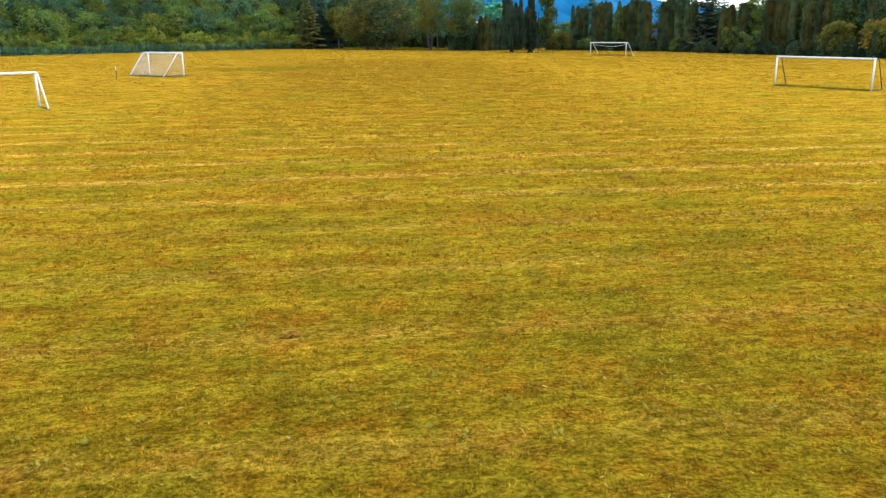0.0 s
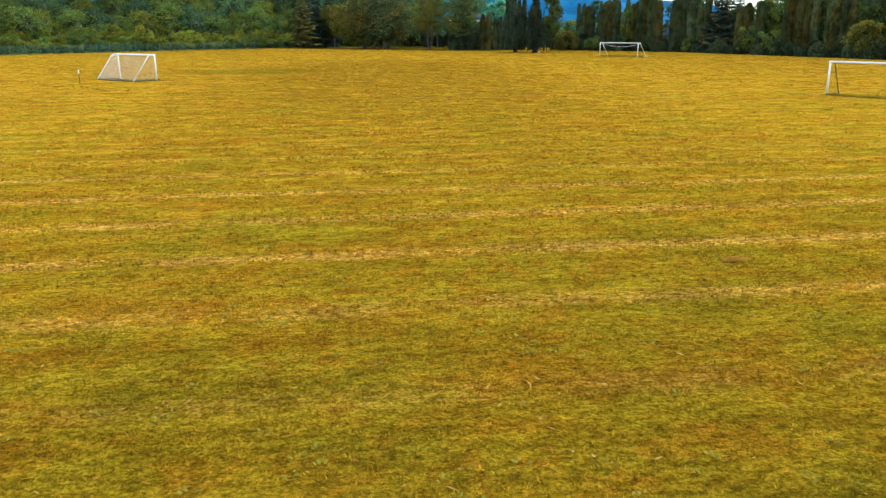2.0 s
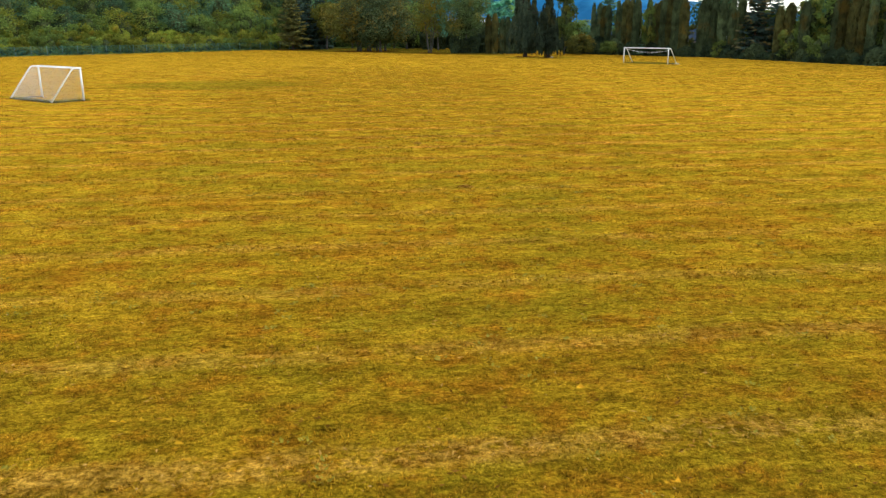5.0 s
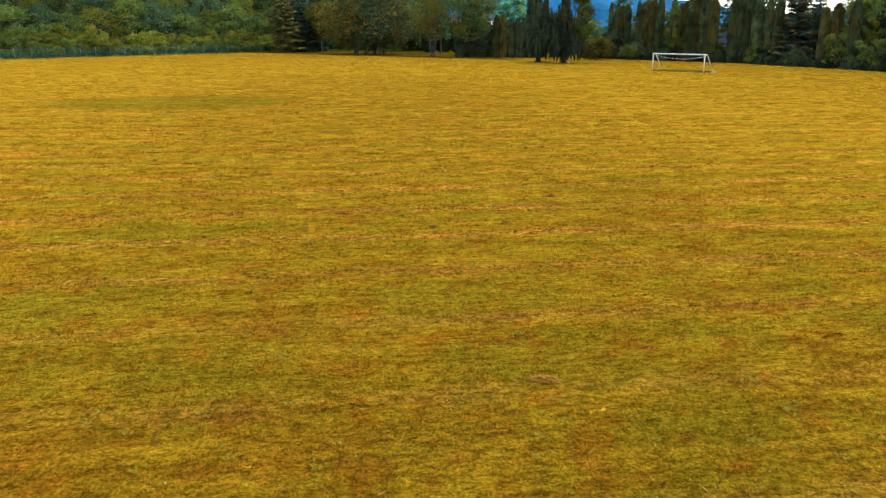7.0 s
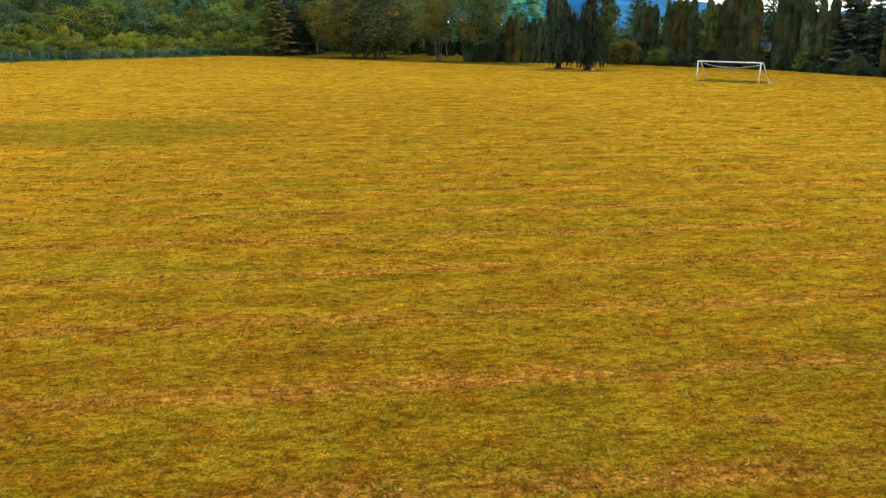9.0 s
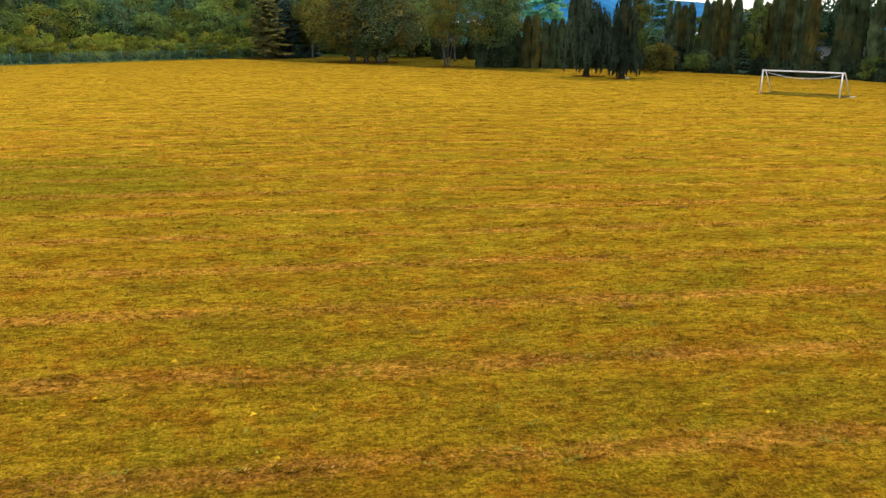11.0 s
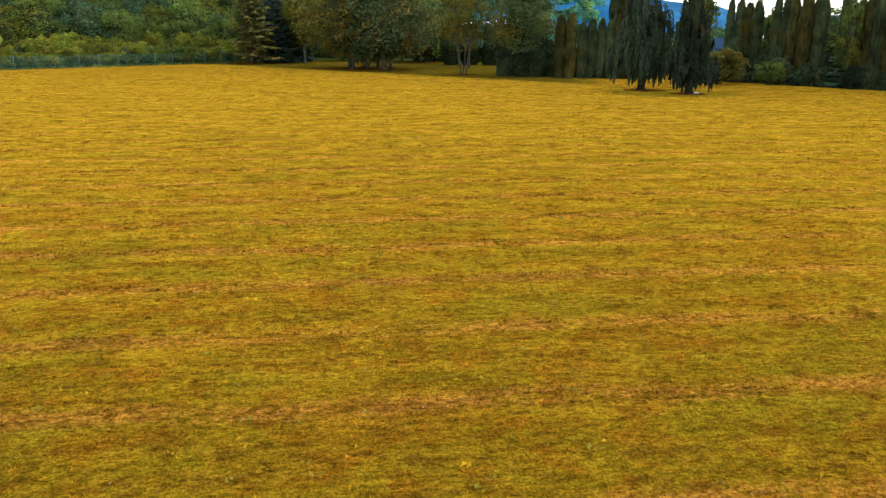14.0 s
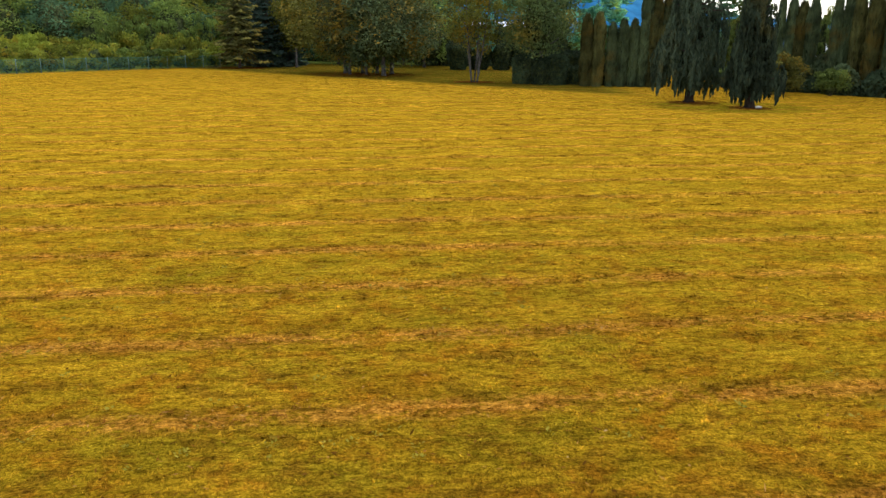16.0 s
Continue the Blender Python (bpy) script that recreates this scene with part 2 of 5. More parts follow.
TURF, BLADES, FAR_BLADES = turf_ground(), turf_blades("grass blades", 0.82, 0.08, 0.14, 0.06, 0.40), turf_blades("straw grass tufts", 1.10, 0.06, 0.35, 0.30, 0.30)
WHITE = plain("white painted tube", (0.90, 0.86, 0.77), 0.35, 0, 9, 0.12, (0.76, 0.71, 0.60))
DARK_TUBE = plain("weathered dark tube", (0.07, 0.060, 0.04), 0.6, 0, 9, 0.4)
NET = plain("white cord", (0.93, 0.93, 0.91), 0.8, 0, 20, 0.2)
GALV = plain("galvanised steel", (0.20, 0.31, 0.25), 0.55, 0.2, 12, 0.3)
VINYL = plain("green coated wire", (0.036, 0.165, 0.095), 0.6, 0, 12, 0.3)
BARK_BROWN = bark("brown bark", (0.045, 0.032, 0.024), (0.14, 0.10, 0.075))
BARK_DARK = bark("dark bark", (0.022, 0.016, 0.012), (0.065, 0.046, 0.033))
BARK_GREY = bark("grey bark", (0.05, 0.045, 0.040), (0.15, 0.135, 0.12))
BARK_PALE = bark("pale bark", (0.04, 0.035, 0.03), (0.13, 0.12, 0.105))
LEAF_WOOD = foliage("woodland leaves", (0.036, 0.070, 0.022), (0.096, 0.134, 0.028), (0.20, 0.210, 0.033), (0.21, 0.165, 0.019), 0.26)
LEAF_DEEP = foliage("dark woodland leaves", (0.022, 0.058, 0.036), (0.055, 0.106, 0.050), (0.12, 0.165, 0.056), (0.13, 0.135, 0.03), 0.2)
LEAF_OLIVE = foliage("olive shrub leaves", (0.046, 0.066, 0.013), (0.118, 0.130, 0.017), (0.24, 0.225, 0.026), (0.24, 0.165, 0.018), 0.36)
LEAF_MAPLE = foliage("maple leaves", (0.018, 0.034, 0.018), (0.046, 0.064, 0.026), (0.100, 0.105, 0.028), (0.165, 0.105, 0.014), 0.46, 0.20)
LEAF_MAPLE_GOLD = foliage("golden maple leaves", (0.044, 0.050, 0.014), (0.116, 0.112, 0.023), (0.20, 0.170, 0.028), (0.235, 0.155, 0.018), 0.46, 0.26)
LEAF_BIRCH = foliage("birch leaves", (0.043, 0.055, 0.015), (0.112, 0.115, 0.020), (0.235, 0.198, 0.026), (0.245, 0.160, 0.015), 0.36)
LEAF_LIME = foliage("yellow-green leaves", (0.050, 0.078, 0.013), (0.130, 0.152, 0.018), (0.26, 0.250, 0.030), (0.26, 0.195, 0.022), 0.42)
LEAF_AQUA = foliage("light blue-green leaves", (0.035, 0.12, 0.085), (0.09, 0.24, 0.15), (0.22, 0.40, 0.20), (0.22, 0.30, 0.06), 0.3)
LEAF_RUST = foliage("rusty leaves", (0.036, 0.048, 0.014), (0.096, 0.094, 0.020), (0.20, 0.16, 0.026), (0.185, 0.108, 0.014), 0.34)
LEAF_ORANGE = foliage("orange autumn leaves", (0.040, 0.050, 0.015), (0.105, 0.104, 0.020), (0.24, 0.200, 0.028), (0.30, 0.165, 0.018), 0.40)
LEAF_CYPRESS = foliage("cypress sprays", (0.023, 0.036, 0.020), (0.052, 0.069, 0.030), (0.098, 0.110, 0.036), (0.095, 0.072, 0.018), 0.30, 0.15)
LEAF_CYPRESS_RUST = foliage("browning cypress sprays", (0.027, 0.031, 0.013), (0.059, 0.058, 0.018), (0.100, 0.088, 0.022), (0.102, 0.069, 0.014), 0.40, 0.15)
LEAF_LINDEN = foliage("linden leaves", (0.024, 0.048, 0.022), (0.064, 0.092, 0.030), (0.140, 0.150, 0.036), (0.160, 0.125, 0.020), 0.42, 0.24)
LEAF_ALDER = foliage("alder leaves", (0.030, 0.058, 0.020), (0.080, 0.108, 0.025), (0.17, 0.180, 0.034), (0.17, 0.150, 0.024), 0.35)
LEAF_YEW = foliage("dark evergreen leaves", (0.012, 0.022, 0.013), (0.026, 0.039, 0.019), (0.045, 0.058, 0.024), (0.045, 0.042, 0.016), 0.1, 0.12)
LEAF_SPRUCE = foliage("young spruce needles", (0.020, 0.044, 0.028), (0.048, 0.085, 0.048), (0.100, 0.140, 0.070), (0.110, 0.110, 0.035), 0.25, 0.15)
LEAF_GOLD_FIR = foliage("golden conifer needles", (0.044, 0.056, 0.022), (0.105, 0.105, 0.030), (0.190, 0.160, 0.040), (0.17, 0.125, 0.024), 0.34, 0.2)
LEAF_PALE_TIP = foliage("pale spruce tips", (0.046, 0.048, 0.022), (0.100, 0.086, 0.034), (0.165, 0.130, 0.05), (0.14, 0.095, 0.026), 0.40, 0.1)
LEAF_GOLD_TIP = foliage("golden fir tips", (0.060, 0.062, 0.020), (0.130, 0.116, 0.028), (0.215, 0.172, 0.038), (0.190, 0.130, 0.022), 0.36, 0.18)
LEAF_FIR = foliage("dark fir needles", (0.020, 0.038, 0.032), (0.045, 0.074, 0.054), (0.085, 0.110, 0.070), (0.08, 0.08, 0.04), 0.1, 0.12)
LEAF_WEEP = foliage("weeping conifer needles", (0.015, 0.025, 0.018), (0.034, 0.048, 0.028), (0.100, 0.108, 0.048), (0.080, 0.074, 0.026), 0.15, 0.15)


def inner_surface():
    """Added solid filler inside crowns: blocks light, with their inner shade in its colour."""
    m = Nodes("dark crown filler")
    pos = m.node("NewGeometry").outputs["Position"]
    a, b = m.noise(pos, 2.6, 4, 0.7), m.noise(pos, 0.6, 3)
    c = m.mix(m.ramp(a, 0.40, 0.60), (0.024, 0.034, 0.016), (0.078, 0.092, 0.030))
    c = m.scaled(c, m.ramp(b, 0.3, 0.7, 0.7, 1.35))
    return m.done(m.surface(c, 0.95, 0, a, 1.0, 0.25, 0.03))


INNER = inner_surface()
ROOF_PALE = plain("pale metal roof", (0.62, 0.66, 0.70), 0.4, 0.1, 2, 0.15)
ROOF_DARK = plain("dark shingles", (0.035, 0.055, 0.08), 0.95, 0, 6, 0.3, spec=0.05)
ROOF_SLATE = plain("blue slate roof", (0.018, 0.050, 0.085), 0.95, 0, 4, 0.3, spec=0.05)
WALL_BLUE = plain("blue-grey siding", (0.045, 0.12, 0.20), 0.7, 0, 3, 0.2)
WALL_WHITE = plain("white siding", (0.78, 0.76, 0.74), 0.6, 0, 3, 0.15)
WALL_PINK = plain("pinkish siding", (0.62, 0.47, 0.45), 0.6, 0, 3, 0.15)
TRIM = plain("white trim", (0.80, 0.80, 0.78), 0.5, 0, 8, 0.1)
GLASS = plain("window glass", (0.03, 0.04, 0.05), 0.08, 0, 3, 0.1, spec=0.8)

LITTER = plain("fallen leaves", (0.42, 0.26, 0.08), 0.8, 0, 3, 0.4, (0.36, 0.17, 0.05), 0.15)


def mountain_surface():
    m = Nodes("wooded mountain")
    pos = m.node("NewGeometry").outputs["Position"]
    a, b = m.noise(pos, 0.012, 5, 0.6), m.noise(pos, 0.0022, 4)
    # the blue of hazy distance is put into the woods' colour
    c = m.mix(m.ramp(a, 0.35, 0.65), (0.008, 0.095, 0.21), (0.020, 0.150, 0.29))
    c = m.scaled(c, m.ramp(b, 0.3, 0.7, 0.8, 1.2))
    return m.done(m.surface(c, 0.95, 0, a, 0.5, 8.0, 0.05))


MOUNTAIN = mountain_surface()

# ================= mesh helpers =================


def mesh_from(name, verts, faces, smooth=False):
    me = bpy.data.meshes.new(name)
    me.from_pydata([tuple(v) for v in verts], [], [tuple(f) for f in faces])
    if smooth:
        me.polygons.foreach_set("use_smooth", [True] * len(me.polygons))
    me.update()
    return me


def mesh_fast(name, verts, per_face):
    """Many separate faces of per_face corners, each with its own vertices: verts is (faces * per_face, 3)."""
    verts = np.asarray(verts, dtype=np.float32)
    n = len(verts) // per_face
    me = bpy.data.meshes.new(name)
    me.vertices.add(len(verts))
    me.vertices.foreach_set("co", verts.ravel())
    me.loops.add(len(verts))
    me.loops.foreach_set("vertex_index", np.arange(len(verts), dtype=np.int32))
    me.polygons.add(n)
    me.polygons.foreach_set("loop_start", np.arange(0, n * per_face, per_face, dtype=np.int32))
    me.update(calc_edges=True)
    return me


def part(name, me, mat, parent=None, label=""):
    ob = new(name, me)
    me.materials.clear()
    me.materials.append(mat)
    if parent is not None:
        ob.parent = parent
    if label:
        ob["label"] = label
    return ob


class Shape:
    """Collects solids into one mesh."""

    def __init__(self):
        self.v, self.f = [], []

    def add(self, verts, faces):
        k = len(self.v)
        self.v += [tuple(v) for v in verts]
        self.f += [tuple(i + k for i in f) for f in faces]
        return self

    def box(self, lo, hi, m=None):
        (a, b, c), (d, e, g) = lo, hi
        vs = [Vector(p) for p in ((a, b, c), (d, b, c), (d, e, c), (a, e, c), (a, b, g), (d, b, g), (d, e, g), (a, e, g))]
        if m is not None:
            vs = [m @ p for p in vs]
        return self.add(vs, [(3, 2, 1, 0), (4, 5, 6, 7), (0, 1, 5, 4), (1, 2, 6, 5), (2, 3, 7, 6), (3, 0, 4, 7)])

    def tube(self, pts, radii, sides=8):
        """A closed tube along pts, with a radius for each point."""
        pts = [Vector(p) for p in pts]
        vs, fs = [], []
        side = None
        for i, p in enumerate(pts):
            d = (pts[min(i + 1, len(pts) - 1)] - pts[max(i - 1, 0)]).normalized()
            ref = side if side is not None else (Vector((1, 0, 0)) if abs(d.x) < 0.8 else Vector((0, 1, 0)))
            side = (ref - d * ref.dot(d)).normalized()
            up = d.cross(side)
            for k in range(sides):
                a = 2 * math.pi * k / sides
                vs.append(p + (side * math.cos(a) + up * math.sin(a)) * radii[i])
        for i in range(len(pts) - 1):
            for k in range(sides):
                a, b = i * sides + k, i * sides + (k + 1) % sides
                fs.append((a, b, b + sides, a + sides))
        fs.append(tuple(reversed(range(sides))))
        fs.append(tuple(range((len(pts) - 1) * sides, len(pts) * sides)))
        return self.add(vs, fs)

    def mesh(self, name, smooth=False):
        return mesh_from(name, self.v, self.f, smooth)


def unit(a):
    return a / np.maximum(np.linalg.norm(a, axis=-1, keepdims=True), 1e-9)


def leaf_quads(c, along, across):
    """Diamond leaves: centres, half length vectors and half width vectors."""
    out = np.empty((len(c), 4, 3), dtype=np.float32)
    out[:, 0], out[:, 1], out[:, 2], out[:, 3] = c - along, c - along * 0.1 + across, c + along, c - along * 0.1 - across
    return out.reshape(-1, 3)


def blob_leaves(rng, centres, radii, count, size, squash=0.85, droop=0.3):
    """Leaves round the skins of clumps: returns diamond quads."""
    k = rng.choice(len(centres), count, p=radii ** 2 / (radii ** 2).sum())
    d = unit(rng.normal(size=(count, 3)))
    d[:, 2] = np.where(rng.random(count) < 0.4, np.abs(d[:, 2]), d[:, 2])
    r = radii[k] * (0.55 + 0.55 * rng.random(count) ** 0.6)
    c = centres[k] + d * r[:, None] * np.array([1, 1, squash])
    along = unit(rng.normal(size=(count, 3)) + d * 0.7 + np.array([0, 0, -droop]))
    across = unit(np.cross(along, unit(rng.normal(size=(count, 3)) + d * 0.6)))
    s = size * (0.55 + 0.9 * rng.random(count))
    return leaf_quads(c, along * s[:, None], across * (s * 0.55)[:, None])


def thing(name, x, y, turn=0.0, z=0.0):
    ob = new(name)
    ob.matrix_basis = pose(x, y, z, 0, 0, turn)
    return ob


def placed(x, y, turn, sx, sz):
    return Matrix.LocRotScale((x, y, 0), Euler((0, 0, radians(turn))), (sx, sx, sz))


# ================= the ground =================
def build_ground():
    vs, fs = [], []
    xs = [-3000, -900, -300, -120, -40, 0, 40, 120, 300, 900, 3000]
    ys = [-3000, -900, -200, -20, 40, 100, 160, 220, 320, 900, 3000]
    for y in ys:
        for x in xs:
            vs.append((x, y, 0))
    n = len(xs)
    for j in range(len(ys) - 1):
        for i in range(n - 1):
            fs.append((j * n + i, j * n + i + 1, (j + 1) * n + i + 1, (j + 1) * n + i))
    return tagged(part("ground", mesh_from("ground", vs, fs), TURF), "dry golden mown sports field with green and rusty patches", "ground", kind="structure")


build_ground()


def path_x(y):
    return np.interp(y, [0, 20, 42, 58, 74, 90, 111], [0, -0.66, -2.0, -3.5, -5.2, -6.9, -8.8])


def clumpy(x, y, scale=1.0):
    """A field of smooth values about 0..1 over the plan, in streaks along the mower's lines."""
    u = (x * math.cos(MOW) + y * math.sin(MOW)) * scale
    v = (-x * math.sin(MOW) + y * math.cos(MOW)) * scale
    out = np.zeros(len(x))
    for k, (a, b, f, p) in enumerate(((0.9, 2.7, 1.0, 0.3), (1.7, 5.9, 0.8, 1.9), (3.1, 8.3, 0.7, 4.2), (-1.3, 4.4, 0.8, 2.7), (2.3, -7.1, 0.7, 0.9), (0.37, 1.3, 0.7, 5.1), (-4.7, 11.3, 0.5, 3.3))):
        out += f * np.sin(a * u + b * v + p + 1.7 * np.sin(0.61 * a * u - 0.43 * b * v + k))
    return 0.5 + out / 5.0


def tufts(rng, x, y, blades, half_width, high, spread):
    n = len(x)
    base = np.stack([x, y, np.zeros(n)], 1)
    lush = np.clip(clumpy(x, y), 0.15, 1.2)
    out = []
    for k in range(blades):
        a = rng.random(n) * 2 * math.pi
        d = np.stack([np.cos(a), np.sin(a), np.zeros(n)], 1)
        foot = base + d * spread * rng.random((n, 1))
        w = np.stack([-np.sin(a), np.cos(a), np.zeros(n)], 1) * half_width * (0.6 + 0.8 * rng.random((n, 1)))
        z = high * (0.55 + 0.7 * rng.random(n)) * (0.55 + 0.7 * lush)
        tip = foot + d * (rng.random(n) ** 1.2 * high * 1.1)[:, None]
        tip[:, 2] = z
        out.append(np.stack([foot - w, foot + w, tip], 1))
    return np.concatenate(out).reshape(-1, 3)


def nearness(x, y):
    """1 close below the walk, falling to 0 to the sides and beyond its end."""
    a = np.clip((19 - np.abs(x - path_x(y - 12))) / 9, 0, 1)
    return a * np.clip((150 - y) / 28, 0, 1) * np.clip((y - 3) / 3, 0, 1)


def build_grass():
    """Dry tufts: fine blades on the strip that lies nearest below the walk, coarser ones over the rest of the field."""
    rng = np.random.default_rng(5)
    n = 380000
    y = 5.0 + rng.random(n) * 145
    x = path_x(y - 12) + (rng.random(n) * 2 - 1) * 19
    near = nearness(x, y)
    keep = (rng.random(n) < near * np.clip(1.25 - y / 170, 0.5, 1)) & (clumpy(x, y) > 0.55 * rng.random(n))
    tagged(part("grass", mesh_fast("grass", tufts(rng, x[keep], y[keep], 3, 0.0115, 0.046, 0.055), 3), BLADES), "short dry yellow and green grass blades", "grass", kind="stuff")
    n = 300000
    y = 20 + rng.random(n) * 225
    x = -100 + rng.random(n) * 175
    right = np.interp(y, [20, 100, 126, 139, 161, 181, 189, 198, 206, 245], [95, 77, 69, 64, 57, 48, 41, 33, 27, 8])
    left = np.interp(y, [20, 148, 248], [-128, -126, -43])
    keep = (x < right) & (x > left) & (rng.random(n) > nearness(x, y) * np.clip(1.3 - y / 190, 0.5, 1))
    keep &= clumpy(x, y, 0.8) > 0.35 * rng.random(n)
    tagged(part("grass", mesh_fast("far grass", tufts(rng, x[keep], y[keep], 2, 0.030, 0.050, 0.05), 3), FAR_BLADES), "dry yellow grass tufts over the wide field", "grass", kind="stuff")


build_grass()


def straw_surface():
    """Cut straw: pale where the walk begins, browner further on."""
    m = Nodes("cut straw")
    geo = m.node("NewGeometry")
    y = m.node("SeparateXYZ", Vector=geo.outputs["Position"]).outputs[1]
    one = geo.outputs["Random Per Island"]
    pale = m.mix(m.ramp(one, 0.15, 0.9), (0.29, 0.132, 0.018), (0.50, 0.280, 0.058))
    brown = m.mix(m.ramp(one, 0.25, 1.0), (0.155, 0.052, 0.009), (0.42, 0.215, 0.050))
    c = m.mix(m.ramp(y, 34.0, 58.0), pale, brown)
    c = m.scaled(c, m.ramp(m.noise(geo.outputs["Position"], 0.7, 3), 0.3, 0.7, 0.78, 1.2))
    return m.done(m.surface(c, 0.95, spec=0.0))


STRAW = straw_surface()


def build_straw():
    """Cut straw that the mower left lying in rows, and loose bits between them."""
    rng = np.random.default_rng(8)
    n = 98000
    row = rng.integers(3, 43, n)
    across = row * 3.5 + 0.96 + rng.normal(size=n) * 0.22
    along = rng.random(n) * 40 - 20 + path_x(across)
    loose = rng.random(n) < 0.15
    across = np.where(loose, 6 + rng.random(n) * 140, across)
    x = along * math.cos(MOW) - across * math.sin(MOW)
    y = along * math.sin(MOW) + across * math.cos(MOW)
    keep = (noise_keep(x, y) & (rng.random(n) < np.interp(y, [10, 14, 20, 24, 34, 38, 56, 64], [0.2, 0.55, 0.3, 0.7, 0.95, 0.35, 0.35, 0.9]))) | loose
    x, y = x[keep], y[keep]
    n = len(x)
    c = np.stack([x, y, 0.02 + 0.035 * rng.random(n)], 1)
    a = rng.random(n) * 2 * math.pi
    d = np.stack([np.cos(a), np.sin(a), rng.normal(size=n) * 0.25], 1) * (0.025 + 0.055 * rng.random((n, 1)))
    w = np.stack([-np.sin(a), np.cos(a), rng.normal(size=n) * 0.5], 1) * (0.005 + 0.009 * rng.random((n, 1)))
    tagged(part("straw", mesh_fast("straw", leaf_quads(c, d, w), 4), STRAW), "pale cut straw lying in mower rows", "straw", kind="stuff")


def build_crumbs():
    """Dark crumbs of dead thatch between the blades, in clusters drawn out along the mower's lines."""
    rng = np.random.default_rng(27)
    n = 110000
    y = 6 + rng.random(n) * 140
    x = path_x(y - 12) + (rng.random(n) * 2 - 1) * 20
    keep = (clumpy(x, y, 1.5) > 0.50 + 0.35 * rng.random(n)) & (rng.random(n) < 0.25 + 0.75 * np.clip((y - 15) / 30, 0, 1))
    x, y = x[keep], y[keep]
    n = len(x)
    c = np.stack([x, y, 0.026 + 0.02 * rng.random(n)], 1)
    a = rng.normal(size=n) * 0.6 + MOW
    s = 0.012 + 0.030 * rng.random((n, 1)) ** 2
    d = np.stack([np.cos(a), np.sin(a), rng.normal(size=n) * 0.2], 1) * s * 1.5
    w = np.stack([-np.sin(a), np.cos(a), rng.normal(size=n) * 0.2], 1) * s * 0.7
    m = Nodes("dead thatch crumbs")
    col = m.mix(m.node("NewGeometry").outputs["Random Per Island"], (0.060, 0.026, 0.004), (0.190, 0.085, 0.012))
    tagged(part("thatch", mesh_fast("thatch crumbs", leaf_quads(c, d, w), 4), m.done(m.surface(col, 0.95, spec=0.0))), "dark brown crumbs of dead thatch between grass blades", "thatch", kind="stuff")


def grass_mats(seed, n, mat, label, rows, tall):
    """Ragged mats of old grass standing a few centimetres proud, drawn out along the mower's lines; rows: share that lies in its rows."""
    rng = np.random.default_rng(seed)
    y = 6 + 225 * rng.random(n) ** 0.85
    x = path_x(y) + (rng.random(n) * 2 - 1) * (16 + 0.42 * y)
    in_row = rng.random(n) < rows
    y = np.where(in_row, (np.round(y / 3.5) * 3.5 + 0.96) / math.cos(MOW) + x * math.tan(MOW) + rng.normal(size=n) * 0.22, y)
    right = np.interp(y, [20, 100, 126, 139, 161, 181, 189, 198, 206, 245], [95, 77, 69, 64, 57, 48, 41, 33, 27, 8])
    left = np.interp(y, [20, 148, 248], [-128, -126, -43])
    keep = (x < right - 1) & (x > left + 1) & (y > 4) & (y + 0.75 * x < 204 + 6 * rng.random(n) + 30 * (x > 12)) & (clumpy(x, y, 0.35) > 0.2 + 0.35 * rng.random(n)) & (rng.random(n) < np.clip((y - 30) / 110, 0.0, 1))
    x, y = x[keep], y[keep]
    n = len(x)
    span = 0.08 + 0.40 * rng.random(n) ** 1.4
    out = []
    for k in range(7):
        u = (k + rng.random(n)) / 3.5 - 1
        foot = np.stack([x + u * span, y + u * span * math.tan(MOW) + rng.normal(size=n) * 0.05, np.zeros(n)], 1)
        a = rng.normal(size=n) * 0.6
        w = np.stack([np.cos(a), np.sin(a), np.zeros(n)], 1) * (0.008 + 0.13 * span * (0.5 + rng.random(n)))[:, None]
        tip = foot + np.stack([rng.normal(size=n) * 0.05, rng.normal(size=n) * 0.05, tall * (0.4 + 0.8 * rng.random(n)) * (1 - 0.5 * u * u)], 1)
        out.append(np.stack([foot - w, foot + w, tip], 1))
    tagged(part("thatch", mesh_fast("thatch", np.concatenate(out).reshape(-1, 3), 3), mat), label, "thatch", kind="stuff")


def build_thatch():
    grass_mats(31, 60000, turf_blades("dead thatch", 0.66, 0.04, 0.4, 0.35, 0.25), "ragged brown mats of dead grass in the field", 0.35, 0.050)
    grass_mats(32, 42000, turf_blades("bleached straw", 0.92, 0.02, 0.2, 0.35, 0.25), "bleached straw mats among the grass", 0.1, 0.052)


def noise_keep(x, y):
    return np.array([noise.noise(Vector((a * 0.45, b * 0.35, 3.0))) > 0.04 for a, b in zip(x, y)])


build_straw()
build_crumbs()
build_thatch()


def build_litter():
    """Fallen leaves on the grass, some curled."""
    rng = np.random.default_rng(12)
    n = 260
    y = 7 + rng.random(n) * 140
    x = path_x(y) + rng.normal(size=n) * 9
    quads = []
    for px, py in zip(x, y):
        a, s = rng.random() * 6.28, 0.014 + 0.024 * rng.random()
        d, w = np.array([math.cos(a), math.sin(a), 0.15]) * s, np.array([-math.sin(a), math.cos(a), 0.3]) * s * 0.7
        quads.append(leaf_quads(np.array([[px, py, 0.06]]), d[None], w[None]))
    tagged(part("fallen_leaves", mesh_fast("fallen leaves", np.concatenate(quads), 4), LITTER), "pale curled fallen leaves on the grass", "leaf litter", kind="stuff")


build_litter()


